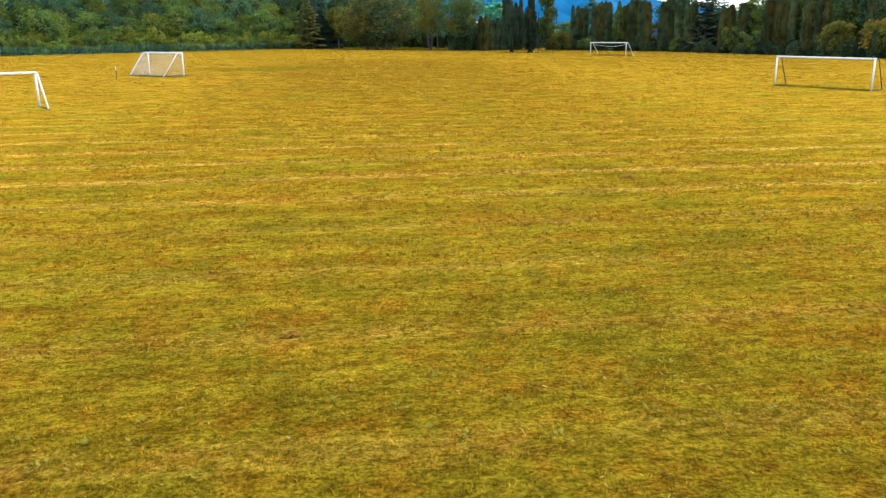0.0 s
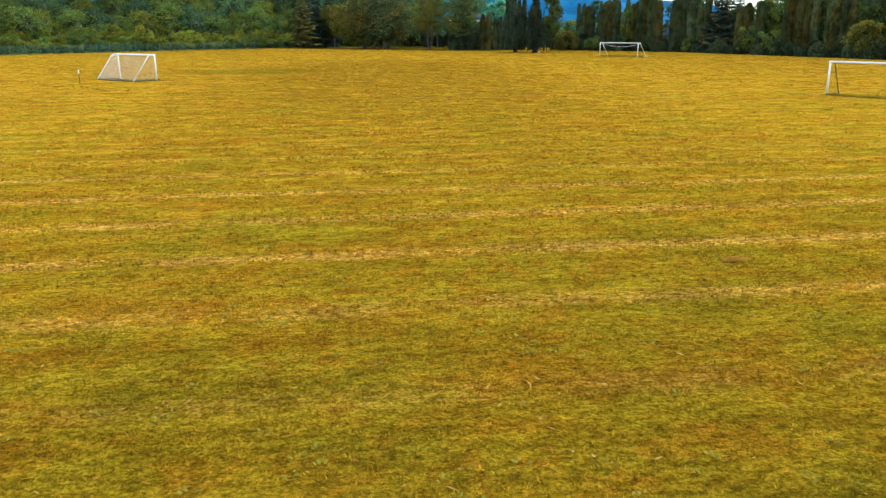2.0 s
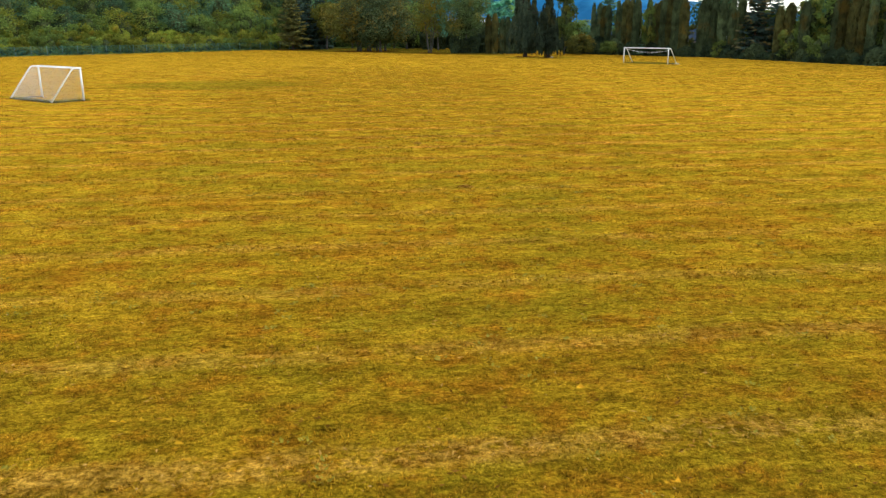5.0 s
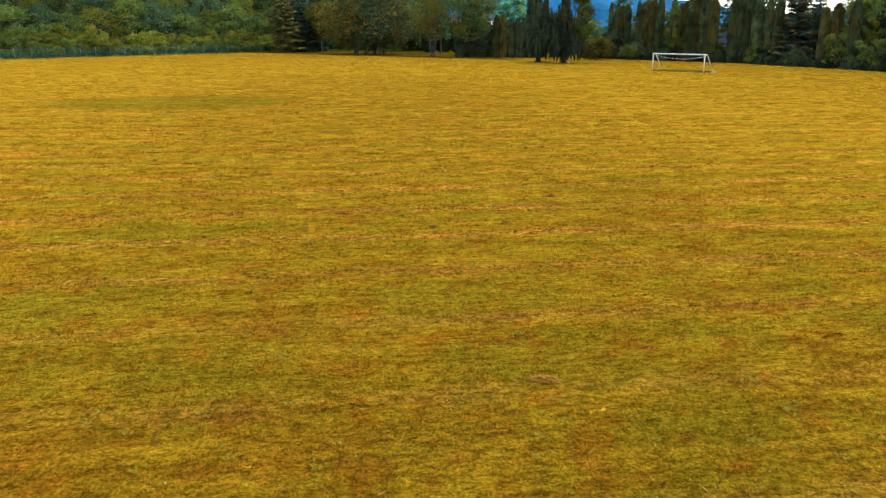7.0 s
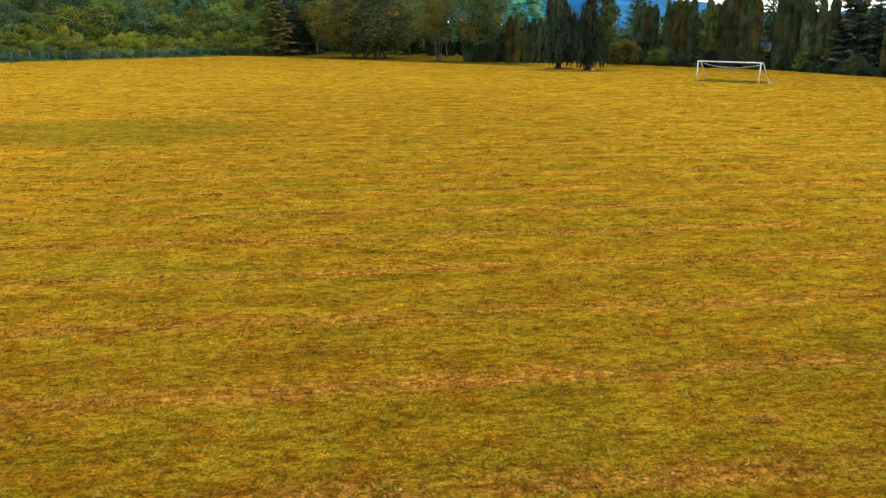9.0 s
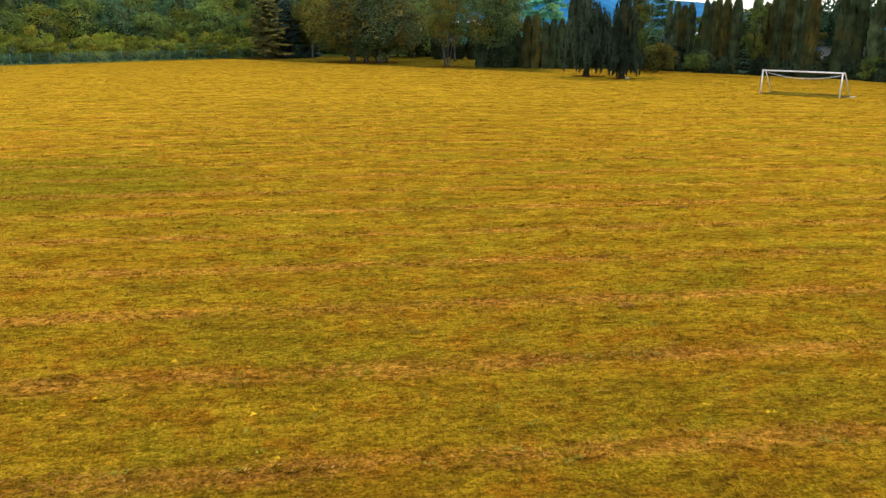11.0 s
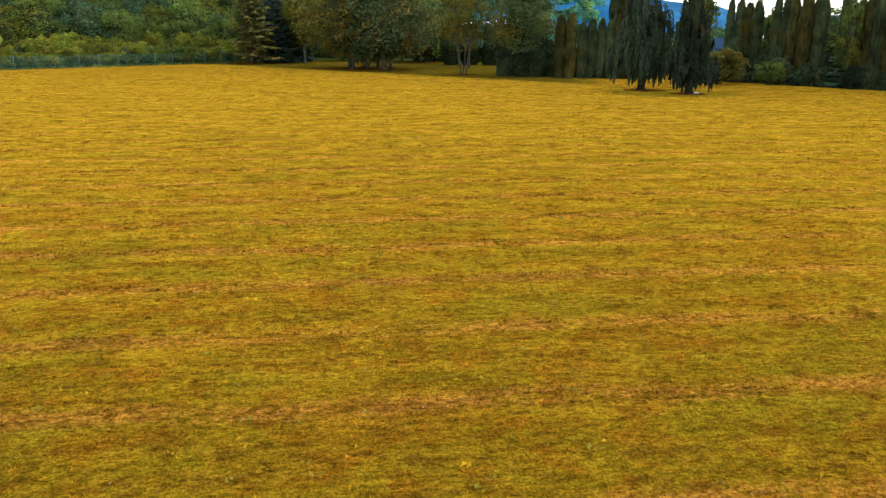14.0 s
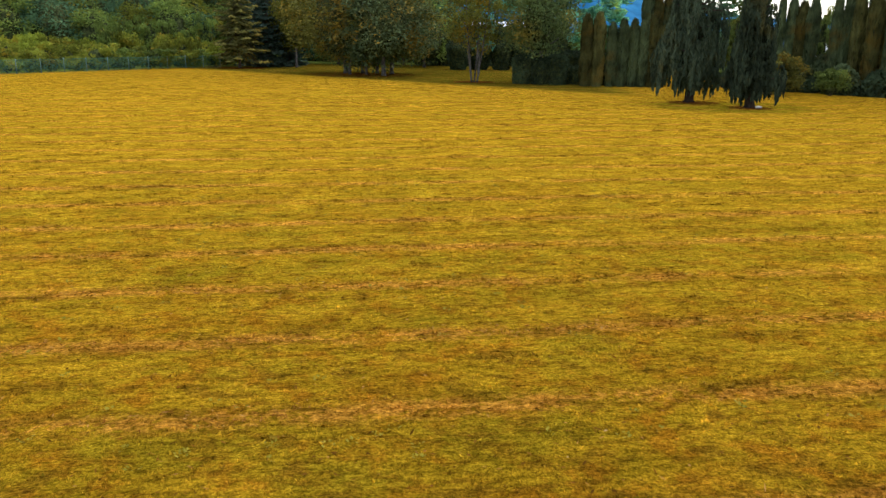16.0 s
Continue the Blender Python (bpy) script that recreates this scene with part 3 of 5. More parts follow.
def build_rosettes():
    """Small clover and plantain rosettes in the turf, paler than the grass."""
    rng = np.random.default_rng(17)
    n = 2400
    y = 7 + 138 * rng.random(n) ** 1.25
    x = path_x(y - 12) + rng.normal(size=n) * 8
    keep = clumpy(x, y, 0.3) > 0.25 + 0.4 * rng.random(n)
    x, y = x[keep], y[keep]
    n = len(x)
    quads = []
    for k in range(9):
        a = rng.random(n) * 2 * math.pi
        r = (0.03 + 0.10 * rng.random(n) ** 0.7)
        c = np.stack([x + r * np.cos(a), y + r * np.sin(a), 0.035 + 0.03 * rng.random(n)], 1)
        s = (0.016 + 0.022 * rng.random(n))[:, None]
        d = np.stack([np.cos(a), np.sin(a), 0.25 + 0.5 * rng.random(n)], 1) * s
        w = np.stack([-np.sin(a), np.cos(a), rng.normal(size=n) * 0.3], 1) * s * 0.75
        quads.append(leaf_quads(c, d, w))
    m = Nodes("clover leaves")
    one = m.node("NewGeometry").outputs["Random Per Island"]
    c = m.mix(one, (0.15, 0.130, 0.008), (0.29, 0.225, 0.018))
    tagged(part("clover", mesh_fast("clover", np.concatenate(quads), 4), m.done(m.surface(c, 0.75, spec=0.1))), "pale green clover rosettes in the dry grass", "clover", kind="stuff")


build_rosettes()


def straw_heap(x, y, turn, wide, deep, seed):
    """A small flattened heap of cut straw dropped by the mower."""
    rng = np.random.default_rng(seed)
    h = thing("straw_heap", x, y, turn)
    n = 420
    a, r = rng.random(n) * 2 * math.pi, rng.random(n) ** 0.6
    c = np.stack([r * np.cos(a) * wide, r * np.sin(a) * deep, 0.02 + 0.075 * (1 - r * r) * rng.random(n)], 1)
    b = rng.random(n) * 2 * math.pi
    d = np.stack([np.cos(b), np.sin(b) * 0.6, rng.normal(size=n) * 0.25], 1) * (0.03 + 0.06 * rng.random((n, 1)))
    w = np.stack([-np.sin(b), np.cos(b), rng.normal(size=n) * 0.5], 1) * (0.006 + 0.010 * rng.random((n, 1)))
    part("straw", mesh_fast("straw heap", leaf_quads(c, d, w), 4), HEAP, h)
    tagged(h, "small flat heap of pale cut straw on the grass", "straw heap", "straw heaps")


HEAPS = [(5.9, 24.8, 0.30, 0.16), (0.0, 65.6, 0.18, 0.09), (-2.3, 65.1, 0.20, 0.10), (2.0, 69.7, 0.30, 0.14), (-0.6, 92.0, 0.25, 0.14), (-0.2, 54.2, 0.28, 0.13), (-2.5, 11.3, 0.16, 0.09), (4.0, 102.9, 0.3, 0.12)]
HEAP = plain("pale cut straw", (0.44, 0.225, 0.030), 0.95, 0, 5, 0.3, (0.28, 0.12, 0.016), 0.0)
for k, (hx, hy, hw, hd) in enumerate(HEAPS):
    straw_heap(hx, hy, 7 + 20 * math.sin(k * 2.1), hw, hd, 300 + k)


def build_mountain():
    """A long wooded ridge far off, that falls towards +x."""
    vs, fs = [], []
    ridge = ((-75, 330), (-50, 360), (-30, 340), (-12, 330), (2, 300), (8, 240), (12, 150), (14, 118), (15.5, 102), (17, 93), (18, 86), (19.5, 64), (21, 52), (23, 50), (27, 62), (34, 90), (50, 120), (75, 100))
    far, steps = 2900.0, 9
    az = np.arange(-75, 75.1, 0.5)
    top = np.interp(az, [r[0] for r in ridge], [r[1] for r in ridge])
    for i, a in enumerate(az):
        wob = 1 + 0.05 * noise.noise(Vector((a * 0.9, 1.5, 0))) + 0.025 * noise.noise(Vector((a * 4.1, 7.5, 0)))
        for k in range(steps):
            u = k / (steps - 1)
            d = far - 700 * (1 - u) + 90 * noise.noise(Vector((a * 0.5, u * 4, 2)))
            z = -5 + (top[i] * wob + 5) * u ** 0.8
            vs.append((d * math.sin(radians(a)), d * math.cos(radians(a)), z))
    for i in range(len(az) - 1):
        for k in range(steps - 1):
            a = i * steps + k
            fs.append((a, a + steps, a + steps + 1, a + 1))
    tagged(part("mountain", mesh_from("mountain", vs, fs, True), MOUNTAIN), "long wooded mountain ridge with blue haze in its colour, far beyond the trees", "mountain", kind="structure")


build_mountain()

# ================= goals =================


def net_panel(corners, nu, nv, thick=0.0080, sag=0.0):
    """A net between four corners a, b (top) and c, d (below a and b): cords both ways, in one mesh."""
    a, b, c, d = [Vector(p) for p in corners]
    sh = Shape()

    def at(u, v):
        p = (a * (1 - u) + b * u) * (1 - v) + (c * (1 - u) + d * u) * v
        return p + Vector((0, 0, -sag * math.sin(math.pi * u) * (1 - v)))

    for i in range(nu + 1):
        sh.tube([at(i / nu, j / 4) for j in range(5)], [thick / 2] * 5, 3)
    for j in range(nv + 1):
        sh.tube([at(i / 8, j / nv) for i in range(9)], [thick / 2] * 9, 3)
    return sh


def football_goal(left, right, back, label, high=2.44, stay=None, net="", base_bar=True):
    """A portable goal: posts at left and right (on the ground), its net side towards back."""
    l, r = Vector((*left, 0)), Vector((*right, 0))
    mid = (l + r) / 2
    g = new("football_goal")
    g.matrix_basis = Matrix.Translation(mid)
    l, r = l - mid, r - mid
    b = Vector((*back, 0))
    u = (r - l).normalized()
    up = Vector((0, 0, high))
    rad, short = 0.075, b.normalized() * 0.7
    stay_mat = stay or WHITE
    part("crossbar", Shape().tube([l + up - u * rad, r + up + u * rad], [rad, rad], 12).mesh("crossbar", True), WHITE, g)
    for p in (l, r):
        part("post", Shape().tube([p, p + up], [rad, rad], 12).mesh("post", True), WHITE, g)
        # top bar bends down into the slanted back stay
        bend = [p + up - Vector((0, 0, 0.01)), p + up + short * 0.75 - Vector((0, 0, 0.01)), p + up + short - Vector((0, 0, 0.12)), p + b + Vector((0, 0, 0.05))]
        part("back_stay", Shape().tube(bend, [rad * (0.45 if stay else 0.8)] * 4, 10).mesh("back stay", True), stay_mat, g)
        part("side_base", Shape().tube([p + Vector((0, 0, 0.05)), p + b + Vector((0, 0, 0.05))], [0.04, 0.04], 8).mesh("side base", True), DARK_TUBE, g, "dark weathered base tube")
    if base_bar:
        part("back_base", Shape().tube([l + b + Vector((0, 0, 0.05)), r + b + Vector((0, 0, 0.05))], [0.04, 0.04], 8).mesh("back base", True), DARK_TUBE, g, "dark weathered base tube")
    if net == "full":
        tl, tr = l + up + short, r + up + short
        part("net", net_panel((tl, tr, l + b, r + b), 48, 20).mesh("net"), NET, g, "fine white net")
        for p in (l, r):
            part("side_net", net_panel((p + up, p + up + short, p, p + b), 12, 16).mesh("side net"), NET, g, "fine white net")
        part("roof_net", net_panel((l + up, r + up, tl, tr), 48, 5).mesh("roof net"), NET, g, "fine white net")
    if net == "torn":
        tl, tr = l + up + short, r + up + short
        sagging = Shape()
        for k in range(3):
            sagging.tube([tl.lerp(tr, i / 16) + Vector((0, 0, -0.16 - (0.50 + 0.05 * k) * math.sin(math.pi * i / 16) ** 0.8)) for i in range(17)], [0.008] * 17, 4)
        part("net", sagging.mesh("net", True), NET, g, "sagging bunched white net")
    tagged(g, label, "football goal", "football goals")
    return g


football_goal((28.2, 67.4), (32.7, 60.3), (1.5, 1.2), "white football goal with dark thin back stays and no net", 2.42, DARK_TUBE, base_bar=False)
football_goal((28.6, 156.9), (34.4, 151.7), (1.9, 1.75), "white football goal with a sagging torn net", 2.44, net="torn")
football_goal((-35.2, 93.3), (-29.8, 89.2), (-1.65, -1.95), "white football goal with a full white net", 2.56, net="full")
football_goal((-32.8, 47.1), (-27.0, 51.5), (1.45, -1.75), "bare white football goal with slanted back stays", 2.25, base_bar=False)


def build_goal_weeds(x0, y0, x1, y1, seed):
    """Taller grass that the mower missed along a goal's foot."""
    rng = np.random.default_rng(seed)
    n = 1500
    u = rng.random(n)
    c = np.stack([x0 + (x1 - x0) * u, y0 + (y1 - y0) * u, np.zeros(n)], 1) + np.concatenate([rng.normal(size=(n, 2)) * 0.16, np.zeros((n, 1))], 1)
    a = rng.random(n) * 6.283
    w = np.stack([np.cos(a), np.sin(a), np.zeros(n)], 1) * 0.02
    tip = c + np.concatenate([rng.normal(size=(n, 2)) * 0.05, 0.10 + 0.14 * rng.random((n, 1))], 1)
    return np.stack([c - w, c + w, tip], 1).reshape(-1, 3)


WEED = foliage("unmown grass", (0.09, 0.080, 0.010), (0.16, 0.130, 0.014), (0.28, 0.20, 0.022))
weeds = np.concatenate([build_goal_weeds(*q) for q in (
    (28.2, 67.4, 32.7, 60.3, 1), (28.6, 156.9, 34.4, 151.7, 2), (30.5, 158.7, 36.3, 153.5, 3), (-36.9, 91.7, -31.5, 87.7, 4), (-31.5, 87.7, -29.8, 89.6, 5))])
tagged(part("unmown_grass", mesh_fast("unmown grass", weeds, 3), WEED), "taller dark grass left standing round the goals", "grass", kind="stuff")

bag = thing("sandbag", 36.1, 152.4, 20)
bb = bmesh.new()
bmesh.ops.create_uvsphere(bb, u_segments=14, v_segments=8, radius=0.5)
for v in bb.verts:
    v.co = Vector((v.co.x * 0.85, v.co.y * 0.45, max(-0.02, v.co.z * 0.20 + 0.05 + 0.02 * noise.noise(v.co * 4))))
bme = bpy.data.meshes.new("sandbag")
bb.to_mesh(bme)
bb.free()
part("bag", bme, plain("pale sacking", (0.60, 0.50, 0.34), 0.9, 0, 14, 0.3), bag)
tagged(bag, "flat pale sandbag lying at the goal's foot", "sandbag")

sack = thing("white_sack", 20.05, 180.9, 10)
bb = bmesh.new()
bmesh.ops.create_uvsphere(bb, u_segments=16, v_segments=10, radius=0.5)
for v in bb.verts:
    v.co = Vector((v.co.x * 0.65 + 0.12 * noise.noise(v.co * 2.5 + Vector((4, 0, 0))), v.co.y * 0.5 + 0.1 * noise.noise(v.co * 3.1), max(-0.02, v.co.z * 0.28 + 0.06 + 0.10 * noise.noise(v.co * 4.5))))
bme = bpy.data.meshes.new("white sack")
bb.to_mesh(bme)
bb.free()
bme.polygons.foreach_set("use_smooth", [True] * len(bme.polygons))
part("bag", bme, plain("white plastic sacking", (0.78, 0.74, 0.68), 0.6, 0, 10, 0.2), sack)
tagged(sack, "crumpled white sack lying at a conifer's foot", "sack")

stake = thing("marker_stake", -35.5, 84.4)
part("pole", Shape().tube([(0, 0, 0), (0.01, 0, 0.75), (0, 0.02, 1.32)], [0.035, 0.03, 0.028], 8).mesh("pole", True), DARK_TUBE, stake)
part("tape", Shape().tube([(0.005, 0.01, 0.95), (0.0, 0.02, 1.34)], [0.06, 0.055], 8).mesh("tape", True), WHITE, stake, "white flagging at the top")
tagged(stake, "thin marker stake with a white top in the grass", "stake")

# ================= fence =================


def build_fence():
    """Chain-link fence with steel posts along the field's side."""
    a, b = Vector((-44.0, 248.0)), Vector((-128.0, 148.0))
    d = (b - a).normalized()
    gap, n = 3.3, 39
    high = 1.9
    f = thing("fence", a.x, a.y, math.degrees(math.atan2(d.y, d.x)))
    post = Shape().tube([(0, 0, 0), (0, 0, high + 0.12), (0, 0, high + 0.16)], [0.05, 0.05, 0.02], 10).mesh("fence post", True)
    post.materials.append(GALV)
    rail = Shape().tube([(0, 0, high), (gap, 0, high)], [0.024, 0.024], 6).mesh("rail", True)
    rail.materials.append(VINYL)
    sh = Shape()
    w = 0.0065
    step = 0.075
    k = -high
    while k < gap:
        for s in (1, -1):
            x0, z0, x1, z1 = k, 0.04, k + high, high
            if x0 < 0:
                z0, x0 = 0.04 - x0 * (high - 0.04) / high, 0
            if x1 > gap:
                z1, x1 = high - (x1 - gap) * (high - 0.04) / high, gap
            if s < 0:
                x0, x1 = gap - x0, gap - x1
            sh.add([(x0 - w, 0, z0), (x0 + w, 0.006, z0), (x1 + w, 0.006, z1), (x1 - w, 0, z1)], [(0, 1, 2, 3)])
        k += step
    link = sh.mesh("chain link")
    link.materials.append(VINYL)
    for i in range(n):
        p = new("post", post)
        p.parent, p.location = f, (i * gap, 0, 0)
        if i < n - 1:
            for nm, me in (("rail", rail), ("chain_link", link)):
                q = new(nm, me)
                q.parent, q.location = f, (i * gap, 0, 0)
    tagged(f, "green chain-link fence on grey steel posts along the field", "fence")


build_fence()

# ================= trees =================


def limb_tubes(sh, rng, base, top, radius, limbs, reach, low=0.35, lift=0.6):
    """A trunk from base to top with limbs; returns the limb ends."""
    base, top = Vector(base), Vector(top)
    bow = Vector((rng.normal() * 0.25, rng.normal() * 0.25, 0))
    pts = [base.lerp(top, t) + bow * math.sin(t * math.pi) for t in (0, 0.04, 0.25, 0.5, 0.75, 1.0)]
    sh.tube(pts, [radius * 1.45, radius * 1.08, radius * 0.9, radius * 0.62, radius * 0.36, radius * 0.1], 9)
    ends = []
    for k in range(limbs):
        t = low + (0.95 - low) * (k + rng.random()) / limbs
        p = base.lerp(top, t) + bow * math.sin(t * math.pi)
        a = k * 2.4 + rng.random()
        ln = reach * (1.15 - 0.65 * t) * (0.7 + 0.5 * rng.random())
        out = Vector((math.cos(a), math.sin(a), lift * (0.6 + 0.7 * rng.random())))
        q = p + out * ln
        mid = p.lerp(q, 0.5) + Vector((0, 0, -0.08 * ln))
        r = radius * (0.5 - 0.32 * t)
        sh.tube([p, mid, q], [r, r * 0.65, r * 0.2], 6)
        ends.append(q)
        for s in (0.6, 0.85):
            e = p.lerp(q, s) + Vector((rng.normal(), rng.normal(), abs(rng.normal()))) * ln * 0.22
            sh.tube([p.lerp(q, s), e], [r * 0.4, r * 0.1], 5)
            ends.append(e)
    return ends


def crown_filler(t, seed, rings, rough):
    """Added dark filler inside a crown, to block light: a lumpy closed form through rings of (radius, height)."""
    n = 16
    vs, fs = [], []
    for j, (r, z) in enumerate(rings):
        for k in range(n):
            a = 2 * math.pi * k / n
            q = r * (1 + rough * noise.noise(Vector((math.cos(a) * 1.8, math.sin(a) * 1.8, z * 0.45 + seed))))
            vs.append((q * math.cos(a), q * math.sin(a), z + rough * noise.noise(Vector((math.cos(a) * 2, z, seed + 5)))))
    for j in range(len(rings) - 1):
        for k in range(n):
            a, b = j * n + k, j * n + (k + 1) % n
            fs.append((a, b, b + n, a + n))
    fs += [tuple(reversed(range(n))), tuple(range((len(rings) - 1) * n, len(rings) * n))]
    part("dark_filler", mesh_from("filler_shell", vs, fs, True), INNER, t)


def broadleaf(name, seed, high, wide, crown_low, leaf_mat, bark_mat, leaves=3600, size=0.3, stems=1, clumps=34, radius=0.2, open_=0.0, core=0.0, limbs=11, spread=2.2):
    """A deciduous tree: trunk(s) with limbs, and a crown of leaf clumps with gaps."""
    rng = np.random.default_rng(seed)
    t = new(name)
    wood = Shape()
    ends = []
    for s in range(stems):
        off = Vector((rng.normal() * 0.35, rng.normal() * 0.35, 0)) if stems > 1 else Vector((0, 0, 0))
        lean = off * (spread if stems > 1 else 0) + Vector((rng.normal() * 0.3, rng.normal() * 0.3, 0))
        ends += limb_tubes(wood, rng, off, off + lean + Vector((0, 0, high * 0.93)), radius, limbs, wide * 0.75, crown_low / high + 0.06)
    part("trunk", wood.mesh("trunk", True), bark_mat, t)
    mid = (high + crown_low) / 2
    half = (high - crown_low) / 2
    c = []
    for e in ends:
        c.append(np.array(e))
    while len(c) < len(ends) + clumps:
        d = unit(rng.normal(size=3)) * (0.45 + 0.55 * rng.random() ** 0.5)
        p = np.array([d[0] * wide, d[1] * wide, mid + d[2] * half])
        # crowns are fuller at two fifths of their height and narrow towards the top
        u = (p[2] - crown_low) / (2 * half)
        lim = wide * (1.05 - 0.75 * max(0, u - 0.35) ** 1.3 - 0.5 * max(0, 0.25 - u))
        if math.hypot(p[0], p[1]) < lim:
            c.append(p)
    c = np.array(c)
    c[:, 2] = np.clip(c[:, 2], crown_low * 0.9, high)
    r = wide * (0.20 + 0.16 * rng.random(len(c))) * (1 - 0.4 * open_)
    if core > 0:
        crown_filler(t, seed, [(wide * core * math.sin(math.pi * min(1, 0.16 + 0.84 * u)) ** 0.7, crown_low + (0.10 + 0.80 * u) * 2 * half) for u in (0.0, 0.12, 0.25, 0.4, 0.55, 0.7, 0.85, 1.0)], 0.38)
    part("crown", mesh_fast("crown", blob_leaves(rng, c, r, leaves, size), 4), leaf_mat, t)
    return t


def shrub(name, seed, high, wide, leaf_mat, leaves=2200, size=0.18, clipped=False, foot=1.0, core=0.72):
    """A bush leafy to the ground; clipped ones have a smooth face. foot: width at the ground over the greatest width."""
    rng = np.random.default_rng(seed)
    t = new(name)
    wood = Shape()
    for k in range(6):
        a = k * 1.05 + rng.random()
        wood.tube([(0.1 * math.cos(a), 0.1 * math.sin(a), 0), (wide * 0.3 * math.cos(a), wide * 0.3 * math.sin(a), high * 0.45), (wide * 0.5 * math.cos(a), wide * 0.5 * math.sin(a), high * 0.75)], [0.06, 0.04, 0.015], 5)
    part("stems", wood.mesh("stems", True), BARK_BROWN, t)

    def profile(u):
        if clipped:
            return (foot + (1 - foot) * np.minimum(1, u * 1.25)) * np.where(u > 0.86, np.sqrt(np.maximum(0, 1 - ((u - 0.86) / 0.15) ** 2)) * 0.5 + 0.5, 1.0)
        return (foot + (1 - foot) * np.minimum(1, u * 3)) * np.sqrt(np.maximum(0.02, 1 - np.maximum(0, (u - 0.3) / 0.72) ** 2))

    ring, rows = 18, 9
    vs, fs = [], []
    for j in range(rows):
        u = j / (rows - 1)
        for k in range(ring):
            a = 2 * math.pi * k / ring
            rr = wide * core * float(profile(np.array(u))) * (1 + 0.14 * noise.noise(Vector((math.cos(a) * 2, math.sin(a) * 2, u * 3 + seed))))
            vs.append((rr * math.cos(a), rr * math.sin(a), u * high * 0.94))
    for j in range(rows - 1):
        for k in range(ring):
            a, b = j * ring + k, j * ring + (k + 1) % ring
            fs.append((a, b, b + ring, a + ring))
    fs.append(tuple(range((rows - 1) * ring, rows * ring)))
    # dark shell added to block light inside the bush
    part("dark_filler", mesh_from("filler_shell", vs, fs, True), INNER, t)
    u = rng.random(leaves) ** 0.85
    u[: leaves // 6] = 0.9 + 0.13 * rng.random(leaves // 6)
    a = rng.random(leaves) * 2 * math.pi
    lump = np.array([noise.noise(Vector((math.cos(q) * 2.2, math.sin(q) * 2.2, w * 4 + seed))) for q, w in zip(a, u)])
    rad = wide * profile(np.minimum(u, 1)) * (0.80 + (0.10 if clipped else 0.30) * lump + (0.16 if clipped else 0.28) * rng.random(leaves))
    inner = u > 0.9
    rad = np.where(inner, rad * np.sqrt(rng.random(leaves)), rad)
    c = np.stack([rad * np.cos(a), rad * np.sin(a), u * high * (1 + 0.10 * lump)], 1)
    c[:, 2] = np.maximum(c[:, 2], 0.08)
    d = unit(np.stack([np.cos(a), np.sin(a), 0.5 + 0.6 * u], 1))
    along = unit(rng.normal(size=(leaves, 3)) + d * 0.8)
    across = unit(np.cross(along, unit(rng.normal(size=(leaves, 3)) + d)))
    s = (size * (0.6 + 0.8 * rng.random(leaves)))[:, None]
    part("crown", mesh_fast("crown", leaf_quads(c, along * s, across * s * 0.6), 4), leaf_mat, t)
    return t


def cypress(name, seed, high, wide, leaf_mat, leaves=2300):
    """A columnar evergreen, leafy to the ground, of upright sprays round a dense core."""
    rng = np.random.default_rng(seed)
    t = new(name)
    part("trunk", Shape().tube([(0, 0, 0), (0, 0, high * 0.5), (0, 0, high * 0.93)], [0.14, 0.09, 0.02], 8).mesh("trunk", True), BARK_BROWN, t)

    def prof(u):
        return np.minimum(1, 0.90 + u * 0.6) * np.clip(1 - np.maximum(0, (u - 0.74) / 0.275) ** 2.3, 0.0, 1) ** 0.7

    ring, rows = 14, 12
    vs, fs = [], []
    for j in range(rows):
        u = j / (rows - 1)
        for k in range(ring):
            a = 2 * math.pi * k / ring
            rr = wide * 0.74 * max(0.04, float(prof(np.array(u)))) * (1 + 0.2 * noise.noise(Vector((math.cos(a) * 1.6, math.sin(a) * 1.6, u * 5 + seed))))
            vs.append((rr * math.cos(a), rr * math.sin(a), 0.02 + u * high * 0.95))
    for j in range(rows - 1):
        for k in range(ring):
            a, b = j * ring + k, j * ring + (k + 1) % ring
            fs.append((a, b, b + ring, a + ring))
    # added dark core that keeps light from passing through the column
    part("dark_filler", mesh_from("filler_shell", vs, fs, True), INNER, t)
    u = rng.random(leaves)
    a = rng.random(leaves) * 2 * math.pi
    lump = np.array([noise.noise(Vector((math.cos(q) * 2.0, math.sin(q) * 2.0, w * 6 + seed))) for q, w in zip(a, u)])
    rad = wide * np.maximum(prof(u), 0.05) * (0.82 + 0.28 * lump + 0.2 * rng.random(leaves))
    c = np.stack([rad * np.cos(a), rad * np.sin(a), 0.1 + u * high * 0.97], 1)
    out = np.stack([np.cos(a), np.sin(a), np.zeros(leaves)], 1)
    along = unit(out * 0.35 + rng.normal(size=(leaves, 3)) * 0.22 + np.array([0, 0, 1.0]))
    across = unit(np.cross(along, out + rng.normal(size=(leaves, 3)) * 0.5))
    s = (0.24 + 0.28 * rng.random(leaves))[:, None]
    part("crown", mesh_fast("crown", leaf_quads(c, along * s, across * s * 0.36), 4), leaf_mat, t)
    return t


